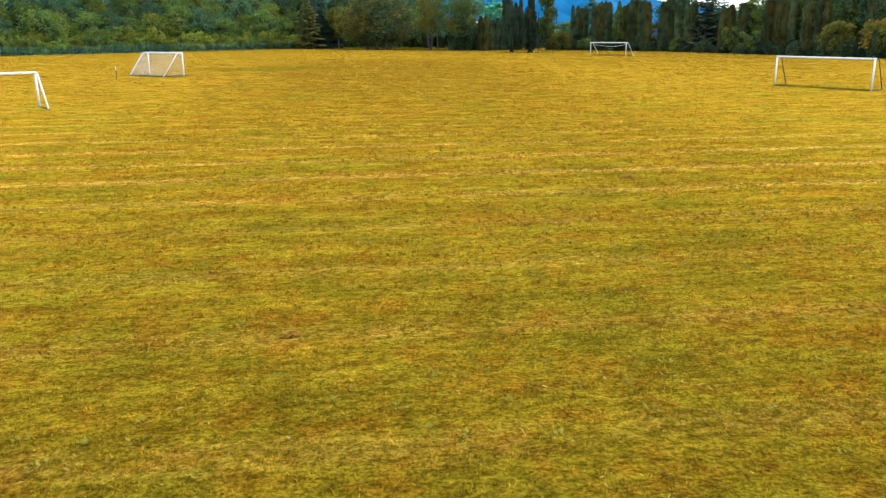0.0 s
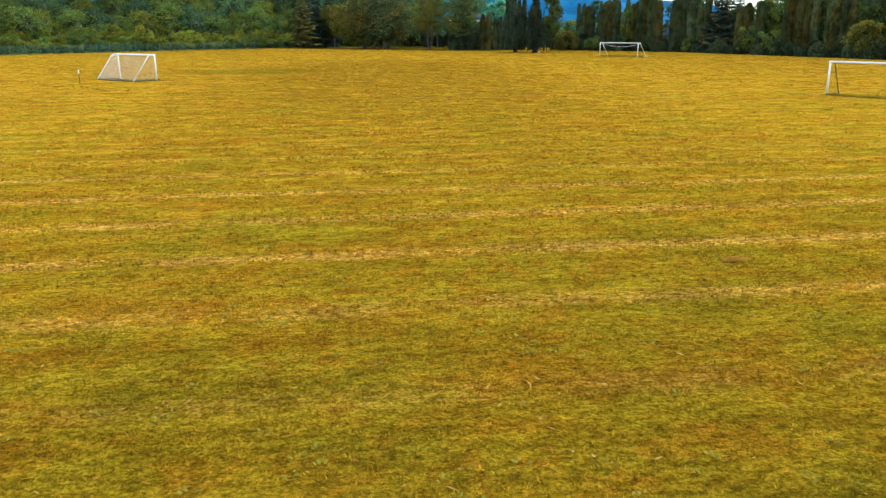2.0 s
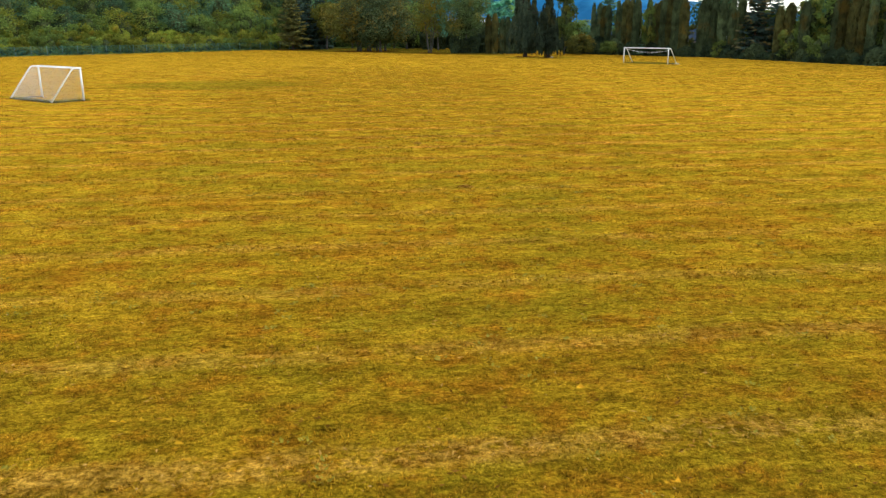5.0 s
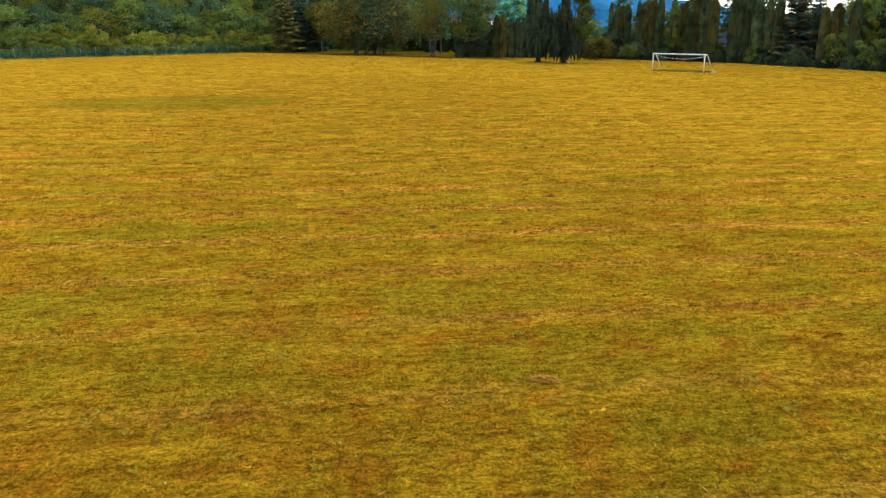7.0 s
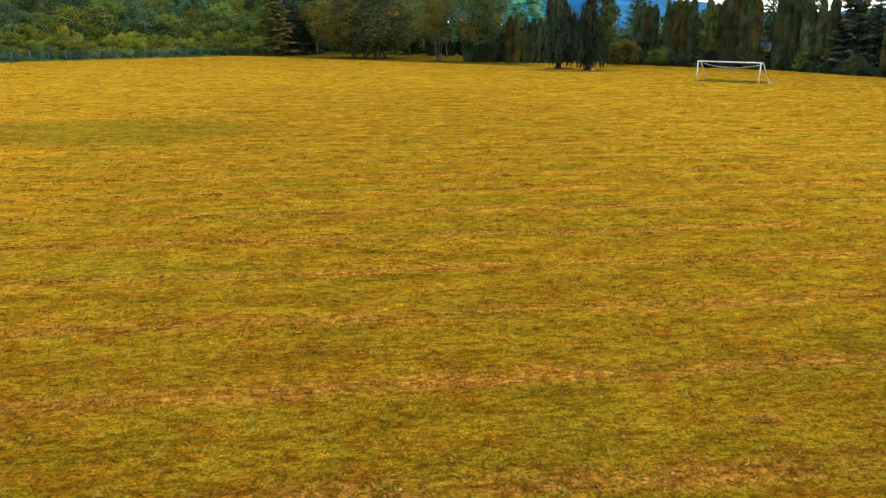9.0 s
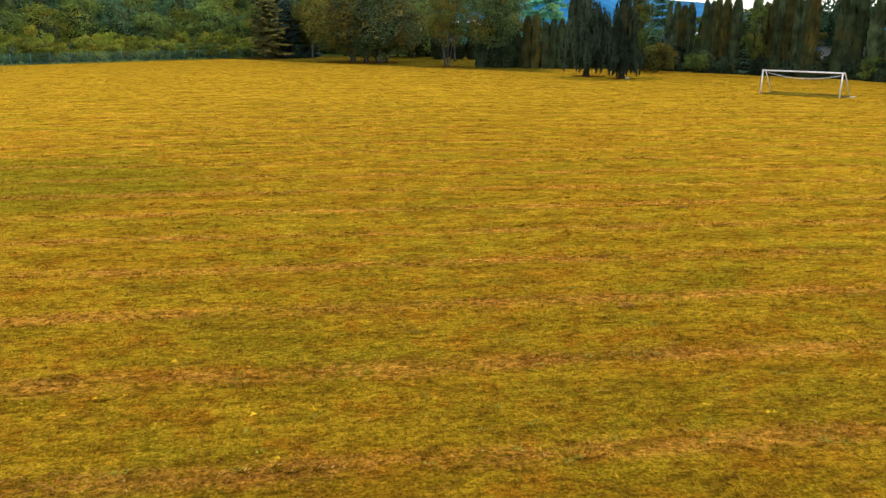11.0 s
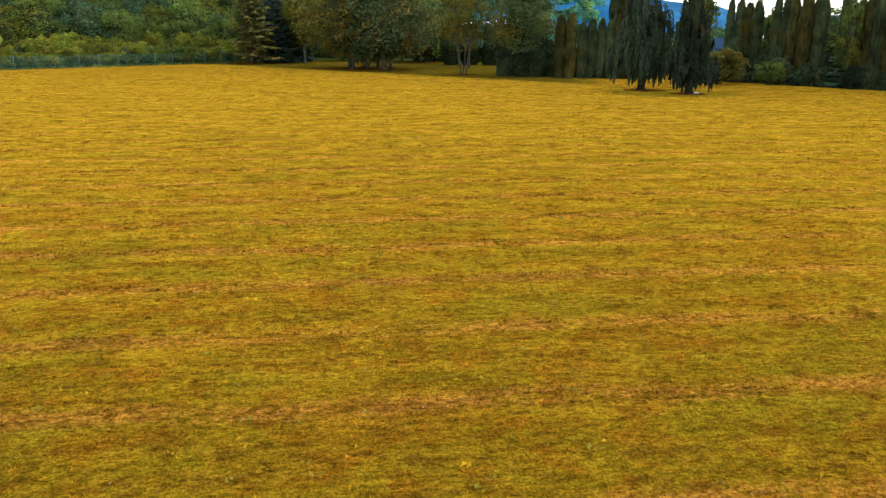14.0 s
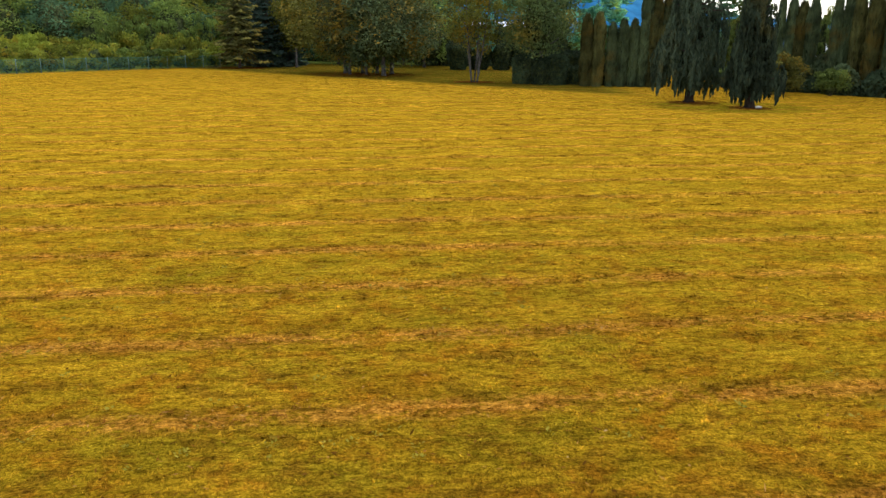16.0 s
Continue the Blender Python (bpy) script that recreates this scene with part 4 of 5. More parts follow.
def conifer(name, seed, high, wide, leaf_mat, bare=0.09, droop=0.30, whorls=22, spray=0.34, bark_mat=None, per=44, tip_mat=None):
    """A spruce or fir: whorls of branches carrying flat drooping sprays, with gaps between the layers."""
    rng = np.random.default_rng(seed)
    t = new(name)
    wood = Shape().tube([(0, 0, 0), (0, 0, high * 0.05), (0.1, 0, high * 0.5), (0, 0, high)], [high * 0.022, high * 0.016, high * 0.009, 0.02], 9)
    cs, als, acs, outs = [], [], [], []
    for w in range(whorls):
        u = (w + 0.5 * rng.random()) / whorls
        z = high * (bare + (0.98 - bare) * u)
        reach = wide * (1 - u) ** 0.75 * (0.75 + 0.4 * rng.random()) + 0.15
        for b in range(7):
            a = b * 0.9 + w * 1.7 + rng.random() * 0.5
            ln = reach * (0.6 + 0.5 * rng.random())
            d = np.array([math.cos(a), math.sin(a), 0])
            sink = droop * (1.1 - u) + 0.08 * rng.normal()
            tipz = -sink * ln + 0.12 * ln
            wood.tube([(0, 0, z), tuple(d * ln * 0.55 + np.array([0, 0, z - sink * ln * 0.75])), tuple(d * ln + np.array([0, 0, z + tipz]))], [0.045, 0.028, 0.008], 5)
            n = max(6, int(per * ln / wide))
            s = 0.15 + 0.88 * rng.random(n)
            side = np.array([-d[1], d[0], 0])
            fan = rng.normal(size=n) * 0.26 * ln * (1.15 - s) + rng.normal(size=n) * 0.08
            bow = np.where(s < 0.55, -sink * ln * 0.75 * s / 0.55, -sink * ln * 0.75 + (tipz + sink * ln * 0.75) * (s - 0.55) / 0.45)
            c = d[None] * (s * ln)[:, None] + side[None] * fan[:, None]
            c[:, 2] = z + bow - np.abs(fan) * 0.25 - 0.10 * rng.random(n)
            cs.append(c)
            outs.append(s)
            al = unit(d[None] * 0.9 + side[None] * (np.sign(fan) * 0.6)[:, None] + np.array([0, 0, -0.45]) + rng.normal(size=(n, 3)) * 0.22)
            als.append(al)
            acs.append(unit(np.cross(al, np.array([0, 0, 1.0]) + rng.normal(size=(n, 3)) * 0.35)))
    c, al, ac = np.concatenate(cs), np.concatenate(als), np.concatenate(acs)
    s = (spray * (0.6 + 0.8 * rng.random(len(c))))[:, None]
    part("trunk", wood.mesh("trunk", True), bark_mat or BARK_BROWN, t)
    outer = np.concatenate(outs) > (0.82 if tip_mat else 9.0)
    for name, pick, mat in (("crown", ~outer, leaf_mat), ("outer_foliage", outer, tip_mat)):
        if pick.any():
            part(name, mesh_fast(name, leaf_quads(c[pick], al[pick] * s[pick], ac[pick] * s[pick] * 0.42), 4), mat, t)
    return t


def weeping_conifer(name, seed, spine, lobes, label):
    """A weeping conifer: a swept leader, arms that arch over, and curtains of ropes that gather into hanging pointed lobes.
    spine: points of the leader; lobes: (bearing, reach, top height, tip height, thickness)."""
    rng = np.random.default_rng(seed)
    t = new(name)
    spine = [Vector(p) for p in spine]
    wood = Shape()
    n = len(spine)
    wood.tube(spine, [0.40 * (1 - i / n) ** 0.8 + 0.05 for i in range(n)], 11)
    for k in range(6):  # flared root feet
        a = k * 1.05
        wood.tube([(0.62 * math.cos(a), 0.62 * math.sin(a), 0.0), (0.3 * math.cos(a), 0.3 * math.sin(a), 0.28), (0.1 * math.cos(a), 0.1 * math.sin(a), 0.9)], [0.07, 0.13, 0.1], 6)
    zs = [p.z for p in spine]
    cs, als, acs, ss = [], [], [], []
    for bearing, reach, top, tip, thick in lobes:
        px, py = np.interp(top, zs, [p.x for p in spine]), np.interp(top, zs, [p.y for p in spine])
        d = np.array([math.sin(radians(bearing)), math.cos(radians(bearing))])
        if reach > 0.7:
            arm = [(px + d[0] * reach * s, py + d[1] * reach * s, top - 0.5 + 0.75 * math.sin(s * math.pi * 0.62) - 0.35 * s * s) for s in (0, 0.3, 0.6, 0.85)]
            wood.tube(arm, [0.12, 0.09, 0.06, 0.03], 6)
        for k in range(int(13 * thick / 0.3)):
            off = rng.normal(size=2) * thick
            wide = math.hypot(*off) / thick
            start = 0.15 + 0.85 * rng.random() ** 0.7
            low = tip + 0.55 * wide * (0.6 + 0.8 * rng.random()) + 0.25 * rng.random()
            z0 = top + 0.25 - 0.5 * abs(rng.normal()) * (1.1 - start)
            ln = z0 - low
            if ln < 0.3:
                continue
            m = int(ln * 15)
            s = (np.arange(m) + rng.random(m)) / m
            out = start + (1 - start) * np.clip(s / 0.45, 0, 1) ** 0.6
            pull = 1.0 - 0.55 * s
            sway = 0.06 * np.sin(3.1 * s + k)
            fat = 0.075 * (1 - 0.6 * s)
            c = np.stack([px + d[0] * reach * out + off[0] * pull + sway + rng.normal(size=m) * fat, py + d[1] * reach * out + off[1] * pull + rng.normal(size=m) * fat, z0 - ln * s], 1)
            cs.append(c)
            al = unit(np.array([0, 0, -1.0]) + rng.normal(size=(m, 3)) * 0.16)
            als.append(al)
            acs.append(unit(np.cross(al, rng.normal(size=(m, 3)))))
            ss.append(0.13 + 0.13 * rng.random(m))
    part("trunk", wood.mesh("trunk", True), BARK_DARK, t)
    c, al, ac, s = np.concatenate(cs), np.concatenate(als), np.concatenate(acs), np.concatenate(ss)[:, None]
    part("crown", mesh_fast("crown", leaf_quads(c, al * s, ac * s * 0.36), 4), LEAF_WEEP, t)
    return tagged(t, label, "weeping conifer", "weeping conifers")


def weeping_lobes(seed, high, bell, count, tips):
    """Lobes in a bell: bell gives (height, reach) of the arms; tips: lowest and highest hem."""
    rng = np.random.default_rng(seed)
    out = []
    for k in range(count):
        u = ((k + rng.random()) / count) ** 1.5
        top = 2.6 + (high - 2.8) * u
        r = np.interp(top, [b[0] for b in bell], [b[1] for b in bell]) * (0.55 + 0.5 * rng.random())
        tip = tips[0] + (tips[1] - tips[0]) * rng.random() ** 1.3 + max(0, top - 6.5) * (0.3 + 0.5 * rng.random())
        out.append((k * 137.5 + rng.uniform(-20, 20), r, top, tip, 0.17 + 0.13 * rng.random()))
    for k in range(17):  # low skirts round the trunk
        out.append((k * 77.0, bell[0][1] * (0.12 + 0.5 * rng.random()), 2.8 + 2.5 * rng.random(), tips[0] - 0.30 + 0.6 * rng.random(), 0.2))
    for k in range(count // 3):  # close to the trunk
        u = (k + rng.random()) / (count / 3)
        top = 3.0 + (high - 3.0) * u
        out.append((k * 99.0, 0.15 + 0.3 * rng.random(), top, max(1.2, top - 3.0 - 3 * rng.random()), 0.24))
    return out


def scatter(protos, spots, label, category, group=""):
    """Set the first tree of each prototype at its first spot and copies at the others. spots: x, y, turn, width and height scales."""
    used = {}
    for i, (x, y, turn, sx, sz) in enumerate(spots):
        k = i % len(protos)
        if k in used:
            copy_thing(protos[k], placed(x, y, turn, sx / protos[k].scale.x, sz / protos[k].scale.z))
        else:
            used[k] = True
            tagged(protos[k], label, category, group)
            protos[k].matrix_basis = placed(x, y, turn, sx, sz)


# ---- two weeping conifers on the field's far edge ----
w1 = weeping_conifer("weeping_conifer", 21, [(0, 0, 0), (0.05, 0, 2.5), (-0.1, 0.1, 5.5), (-0.2, 0, 8.5), (-0.7, 0, 11.0), (-1.5, 0.1, 12.8), (-2.0, 0, 13.4)],
                     weeping_lobes(4, 13.2, [(2.5, 2.9), (6.0, 2.6), (8.5, 2.1), (10.0, 1.5), (11.0, 0.7), (13.0, 0.4)], 40, (0.35, 2.2)) + [(90, 2.4, 9.2, 4.6, 0.22), (75, 2.1, 9.9, 5.4, 0.2), (105, 2.9, 8.5, 2.6, 0.22), (268, 3.0, 6.2, 0.5, 0.2), (285, 3.3, 5.6, 0.7, 0.2), (250, 3.4, 5.0, 0.9, 0.18)], "tall dark weeping conifer with hanging curtains of branches")
w1.matrix_basis = pose(15.35, 186.0, 0, 0, 0, 0)
w2 = weeping_conifer("weeping_conifer", 34, [(0, 0, 0), (-0.15, 0, 2.0), (-0.3, 0.1, 5.0), (-0.3, 0, 8.0), (-0.15, 0, 10.8), (-0.3, 0.1, 13.2), (0.2, 0, 14.0)],
                     weeping_lobes(9, 12.5, [(2.5, 2.5), (5.0, 2.4), (8.3, 1.65), (10.2, 0.7), (13.0, 0.4)], 38, (0.25, 1.6)) + [(90, 3.1, 3.6, 0.35, 0.14)], "dark weeping conifer with a swept leader and ragged hanging skirts")
w2.matrix_basis = pose(19.3, 181.0, 0, 0, 0, 0)



def fallen_needles(spots):
    """Dead brown needles lying round the foot of trees. spots: x, y, radius."""
    rng = np.random.default_rng(44)
    out = []
    for x, y, r in spots:
        n = int(900 * r)
        a, q = rng.random(n) * 2 * math.pi, r * rng.random(n) ** 0.7
        c = np.stack([x + q * np.cos(a) * 1.25, y + q * np.sin(a), 0.03 + 0.03 * rng.random(n)], 1)
        b = rng.random(n) * 2 * math.pi
        d = np.stack([np.cos(b), np.sin(b), rng.normal(size=n) * 0.3], 1) * 0.07
        w = np.stack([-np.sin(b), np.cos(b), rng.normal(size=n) * 0.4], 1) * 0.028
        out.append(leaf_quads(c, d, w))
    tagged(part("fallen_needles", mesh_fast("fallen needles", np.concatenate(out), 4), plain("dead needles", (0.20, 0.072, 0.012), 0.95, 0, 3, 0.4, (0.13, 0.050, 0.01), 0.0)), "rust-brown dead needles round the weeping conifers", "needle litter", kind="stuff")


fallen_needles(((15.6, 185.4, 2.0), (19.2, 180.7, 1.6), (-42.0, 242.0, 3.5), (-20.5, 227.0, 6.5), (-4.3, 212.6, 2.2)))

# ---- row of columnar cypresses behind them, and along the field's right side ----
cyp = [cypress("cypress", 40 + k, 1.0 * h, w, LEAF_CYPRESS) for k, (h, w) in enumerate(((8.0, 0.95), (8.0, 1.05), (8.0, 0.85)))]
rust = [cypress("cypress", 50 + k, h, w, LEAF_CYPRESS_RUST) for k, (h, w) in enumerate(((8.0, 1.0), (8.0, 1.15)))]
GREEN_SPOTS = [(12.2, 207.3, 7.3), (13.5, 207.2, 7.9), (14.8, 207.1, 7.8), (16.0, 207.1, 7.5), (17.1, 210.5, 11.5), (19.6, 210.4, 11.9), (21.2, 208.4, 8.4), (22.6, 208.0, 8.0),
               (33.0, 208.6, 10.2), (34.3, 208.4, 10.1), (35.9, 206.3, 10.2), (37.7, 204.2, 10.4), (38.4, 203.2, 10.7), (39.5, 195.3, 10.8), (39.9, 200.8, 11.3), (42.0, 194.6, 10.8), (44.0, 190.0, 11.0), (45.6, 188.5, 10.6), (46.2, 187.1, 10.7), (49.7, 183.6, 10.4), (51.2, 181.6, 10.7), (50.3, 182.8, 11.0), (52.2, 179.4, 10.4), (53.5, 178.0, 10.6), (54.6, 176.6, 10.2),
               (59.9, 161.8, 9.8), (64.3, 148.7, 9.4), (65.4, 145.5, 9.1), (66.4, 142.4, 9.6), (70.1, 132.7, 9.1), (62.1, 155.3, 10.0), (73.5, 120, 10.0), (76, 112, 9.5), (79, 104, 9.8)]
RUST_SPOTS = [(9.1, 207.4, 7.9), (10.6, 207.4, 8.3), (17.0, 207.0, 7.8), (18.1, 206.9, 7.5), (18.3, 210.4, 12.2), (35.2, 207.6, 10.5), (38.3, 200.4, 10.7), (38.9, 198.2, 10.5), (39.4, 203.4, 11.2), (40.5, 198.4, 11.2), (42.7, 192.4, 10.2), (43.5, 191.4, 10.4), (44.8, 189.0, 11.0), (46.9, 186.4, 10.5),
              (57.7, 166.7, 8.5), (58.6, 164.8, 9.4), (62.5, 154.1, 10.0), (63.2, 152.0, 9.5), (63.8, 150.4, 9.4), (65.8, 144.5, 9.2), (66.9, 141.0, 8.9), (72, 125, 9.0)]
rr = random.Random(3)
scatter(cyp, [(x, y, rr.uniform(0, 360), rr.uniform(0.58, 0.70) * (1.2 if x > 42 else 1.0), h / 8.0 * rr.uniform(1.0, 1.08)) for x, y, h in GREEN_SPOTS], "tall narrow dark green columnar cypress in a row", "cypress", "columnar cypresses")
scatter(rust, [(x, y, rr.uniform(0, 360), rr.uniform(0.58, 0.72) * (1.2 if x > 42 else 1.0), h / 8.0 * rr.uniform(0.97, 1.08)) for x, y, h in RUST_SPOTS], "tall narrow columnar cypress with browning sprays", "cypress", "columnar cypresses")

# ---- shrubs along the foot of the hedge ----
EDGE = [(26, 206), (34, 198.5), (41, 190), (49, 181.5), (57.5, 162), (65, 140), (70, 127), (78, 101)]
low = [shrub("shrub", 60 + k, 1.0 * h, w, m, 1000, 0.2) for k, (h, w, m) in enumerate(((1.8, 1.3, LEAF_YEW), (2.2, 1.4, LEAF_CYPRESS), (1.5, 1.2, LEAF_YEW)))]
spots = []
for (x0, y0), (x1, y1) in zip(EDGE[:-1], EDGE[1:]):
    ln = math.hypot(x1 - x0, y1 - y0)
    for k in range(int(ln / 1.7)):
        u = (k + rr.random() * 0.6) / (ln / 1.7)
        ox, oy = (y1 - y0) / ln, -(x1 - x0) / ln
        off = rr.uniform(-2.4, -0.9)
        spots.append((x0 + (x1 - x0) * u + ox * off, y0 + (y1 - y0) * u + oy * off, rr.uniform(0, 360), rr.uniform(0.8, 1.25), rr.uniform(0.6, 1.5)))
for (x0, y0), (x1, y1) in zip(EDGE[:-1], EDGE[1:]):
    ln = math.hypot(x1 - x0, y1 - y0)
    for k in range(int(ln / 2.4)):
        u = (k + rr.random() * 0.6) / (ln / 2.4)
        ox, oy = (y1 - y0) / ln, -(x1 - x0) / ln
        off = rr.uniform(-8.5, -6.0)
        x, y = x0 + (x1 - x0) * u + ox * off, y0 + (y1 - y0) * u + oy * off
        spots.append((x, y, rr.uniform(0, 360), rr.uniform(1.1, 1.5), 1.25 if 47 < x < 59 and y > 180 else rr.uniform(1.3, 2.0)))
spots += [(51.0, 187.5, 0, 1.4, 1.35), (53.5, 185.5, 90, 1.4, 1.4), (55.5, 184.0, 40, 1.4, 1.5), (49.5, 190.0, 60, 1.2, 1.2), (57.5, 182.0, 10, 1.4, 1.6)]
scatter(low, spots, "low dark evergreen shrub along the hedge foot", "shrub", "hedge foot shrubs")
scatter([broadleaf("shrub", 70, 4.5, 2.8, 0.1, LEAF_RUST, BARK_BROWN, 4800, 0.18, stems=3, clumps=44, radius=0.06, core=0.6, limbs=6)], [(28.1, 197.0, 20, 1.02, 0.86)], "broad rounded shrub with rusty olive leaves", "shrub")
scatter([broadleaf("shrub", 71, 3.0, 2.1, 0.1, LEAF_ALDER, BARK_BROWN, 3200, 0.17, stems=3, clumps=30, radius=0.05, core=0.55, limbs=5)], [(34.1, 196.3, 50, 0.80, 0.85)], "low yellow-green shrub before the cypresses", "shrub")
scatter([broadleaf("shrub", 72, 5.6, 2.5, 0.2, LEAF_ORANGE, BARK_BROWN, 3800, 0.2, stems=3, clumps=34, radius=0.06, core=0.5, limbs=6)], [(66.9, 137.2, 0, 1.0, 1.0), (70.3, 129.3, 90, 1.1, 1.05)], "tall bush with orange autumn leaves", "shrub")
scatter([broadleaf("shrub", 73, 4.4, 1.9, 0.15, LEAF_ALDER, BARK_BROWN, 3000, 0.19, stems=3, clumps=28, radius=0.05, core=0.5, limbs=5)], [(60.4, 157.0, 0, 1.0, 0.95), (58.4, 163.0, 40, 1.0, 1.15), (51.5, 178.0, 80, 0.7, 0.7)], "loose yellow-green shrub among the cypresses", "shrub")

# ---- spruces and light trees in the row ----
scatter([conifer("spruce", 80, 14.5, 4.8, LEAF_FIR, 0.08, 0.30, 17, 0.30, per=150, tip_mat=LEAF_PALE_TIP)], [(56.6, 174.6, 0, 1.0, 1.0)], "large layered spruce with pale drooping branch tips", "spruce")
scatter([conifer("spruce", 81, 10.0, 3.0, LEAF_SPRUCE, 0.05, 0.10, 11, 0.24, per=90)], [(40.6, 192.2, 0, 0.8, 0.48), (64.0, 157.0, 60, 1.1, 1.2)], "young sage-green spruce between the cypresses", "spruce")
scatter([broadleaf("tree", 82, 11.0, 2.6, 0.5, LEAF_ALDER, BARK_GREY, 5600, 0.20, clumps=44, radius=0.13, core=0.42)], [(25.0, 198.5, 0, 0.86, 1.3), (41.4, 191.6, 70, 0.52, 0.98), (38.7, 209.3, 10, 0.42, 0.9), (61.8, 164.0, 30, 0.9, 1.05), (66.5, 151.0, 130, 0.9, 1.1)], "slender yellow-green deciduous tree", "tree")
scatter([broadleaf("tree", 83, 14.0, 2.7, 2.5, LEAF_AQUA, BARK_GREY, 3200, 0.25, clumps=30, radius=0.14, open_=0.4)], [(14.6, 226.0, 0, 1.75, 0.95), (-2.5, 236.0, 40, 1.2, 1.2)], "slender airy tree with blue-green leaves", "tree")

scatter([broadleaf("tree", 84, 8.5, 1.7, 1.2, LEAF_RUST, BARK_BROWN, 2600, 0.2, clumps=26, radius=0.1, core=0.4)], [(48.0, 188.6, 0, 1.0, 1.0)], "small tree with rusty olive leaves in the hedge row", "tree")
scatter([broadleaf("tree", 85, 15.0, 5.0, 2.9, LEAF_DEEP, BARK_GREY, 4200, 0.28, clumps=60, radius=0.25, core=0.5)], [(56.5, 195.0, 0, 1.1, 1.0)], "tall dark tree over a pinkish house", "tree")

# ---- the dark clipped bushes and the lawn trees ----
scatter([shrub("clipped_bush", 90, 3.6, 1.75, LEAF_YEW, 3600, 0.15, True, 0.86, 0.86)], [(1.9, 210.9, 0, 0.9, 0.95), (4.2, 210.3, 60, 0.92, 0.88), (6.1, 209.8, 120, 0.82, 0.98)], "dark dense evergreen bush leafy to the ground", "bush", "clipped bushes")
scatter([shrub("clipped_bush", 91, 4.6, 2.4, LEAF_YEW, 2800, 0.16, True, 0.62, 0.86)], [(-5.6, 245.0, 0, 0.95, 1.0), (-1.9, 246.5, 60, 1.0, 0.95), (1.9, 246.0, 140, 1.0, 1.0), (5.6, 246.0, 200, 1.0, 0.95)], "dark clipped bush narrower at its foot", "bush", "clipped bushes")
scatter([shrub("clipped_bush", 92, 3.0, 2.0, LEAF_YEW, 2400, 0.16, True, 0.9, 0.86)], [(9.4, 220.0, 0, 1.1, 1.25), (6.4, 223.0, 60, 1.2, 1.3), (8.4, 211.2, 20, 0.75, 0.72), (11.4, 210.6, 100, 0.9, 0.85), (14.6, 210.4, 170, 0.9, 0.85)], "dark clipped hedge bush on the lawn", "bush", "clipped bushes")
grove = [broadleaf("maple", 95 + k, 14.5, 5.6, 1.5, LEAF_MAPLE, BARK_GREY, 13000, 0.18, clumps=110, radius=0.22, core=0.55) for k in range(2)]
scatter(grove, [(-22.0, 227.2, 80, 0.9, 0.95), (-20.4, 230.0, 150, 1.1, 1.05), (-19.5, 227.2, 220, 0.85, 0.95), (-16.8, 224.6, 40, 1.35, 1.0)],
        "broad dark green maple in a grove on the lawn", "tree", "maple grove")
gold = [broadleaf("maple", 97 + k, 14.5, 5.6, 1.7, LEAF_MAPLE_GOLD, BARK_GREY, 11000, 0.18, clumps=90, radius=0.22, core=0.55) for k in range(2)]
scatter(gold, [(-22.9, 230.4, 10, 1.55, 1.0), (-18.2, 230.4, 300, 1.0, 1.12), (-16.0, 229.5, 130, 1.25, 0.95)],
        "broad maple turning golden brown in a grove", "tree", "maple grove")
scatter([broadleaf("maple", 99, 12.5, 3.9, 3.0, LEAF_BIRCH, BARK_GREY, 9000, 0.18, clumps=60, radius=0.22, core=0.45)], [(-33.5, 247.5, 0, 1.0, 1.0)], "smaller maple with olive leaves on the lawn edge", "tree")
scatter([broadleaf("birch", 101, 14.0, 3.6, 3.2, LEAF_BIRCH, BARK_PALE, 6800, 0.17, stems=5, clumps=46, radius=0.10, open_=0.5, spread=5.0)], [(-4.3, 212.8, 0, 1.0, 1.0)], "thin multi-stemmed birch with sparse rusty olive leaves", "tree")
scatter([broadleaf("tree", 103, 13.5, 5.6, 3.3, LEAF_LINDEN, BARK_GREY, 14000, 0.17, clumps=90, radius=0.24, open_=0.25, core=0.34)], [(3.9, 211.6, 0, 1.0, 1.0)], "full dark green deciduous tree above dense bushes", "tree")
scatter([conifer("fir", 105, 15.5, 5.2, LEAF_GOLD_FIR, 0.22, 0.55, 24, 0.30, per=150, tip_mat=LEAF_GOLD_TIP)], [(-42.0, 242.5, 0, 1.0, 1.0)], "golden-tipped fir with drooping branches at the field corner", "fir")
scatter([conifer("fir", 106, 17.0, 4.2, LEAF_FIR, 0.04, 0.45, 26, 0.30, per=130)], [(-38.4, 247.5, 0, 1.0, 1.0), (-41.5, 252.0, 70, 1.1, 1.1), (-36.0, 254.0, 160, 1.1, 0.95), (59.3, 179.6, 30, 0.85, 1.0), (60.8, 175.8, 110, 0.72, 0.88)], "tall dark fir with branches to the ground", "fir", "dark firs")

scatter([conifer("cedar", 107, 16.5, 7.0, LEAF_DEEP, 0.30, 0.12, 14, 0.46, per=80)], [(50.5, 277.0, 0, 1.0, 1.0)], "broad dark cedar standing far behind the cypresses", "cedar")

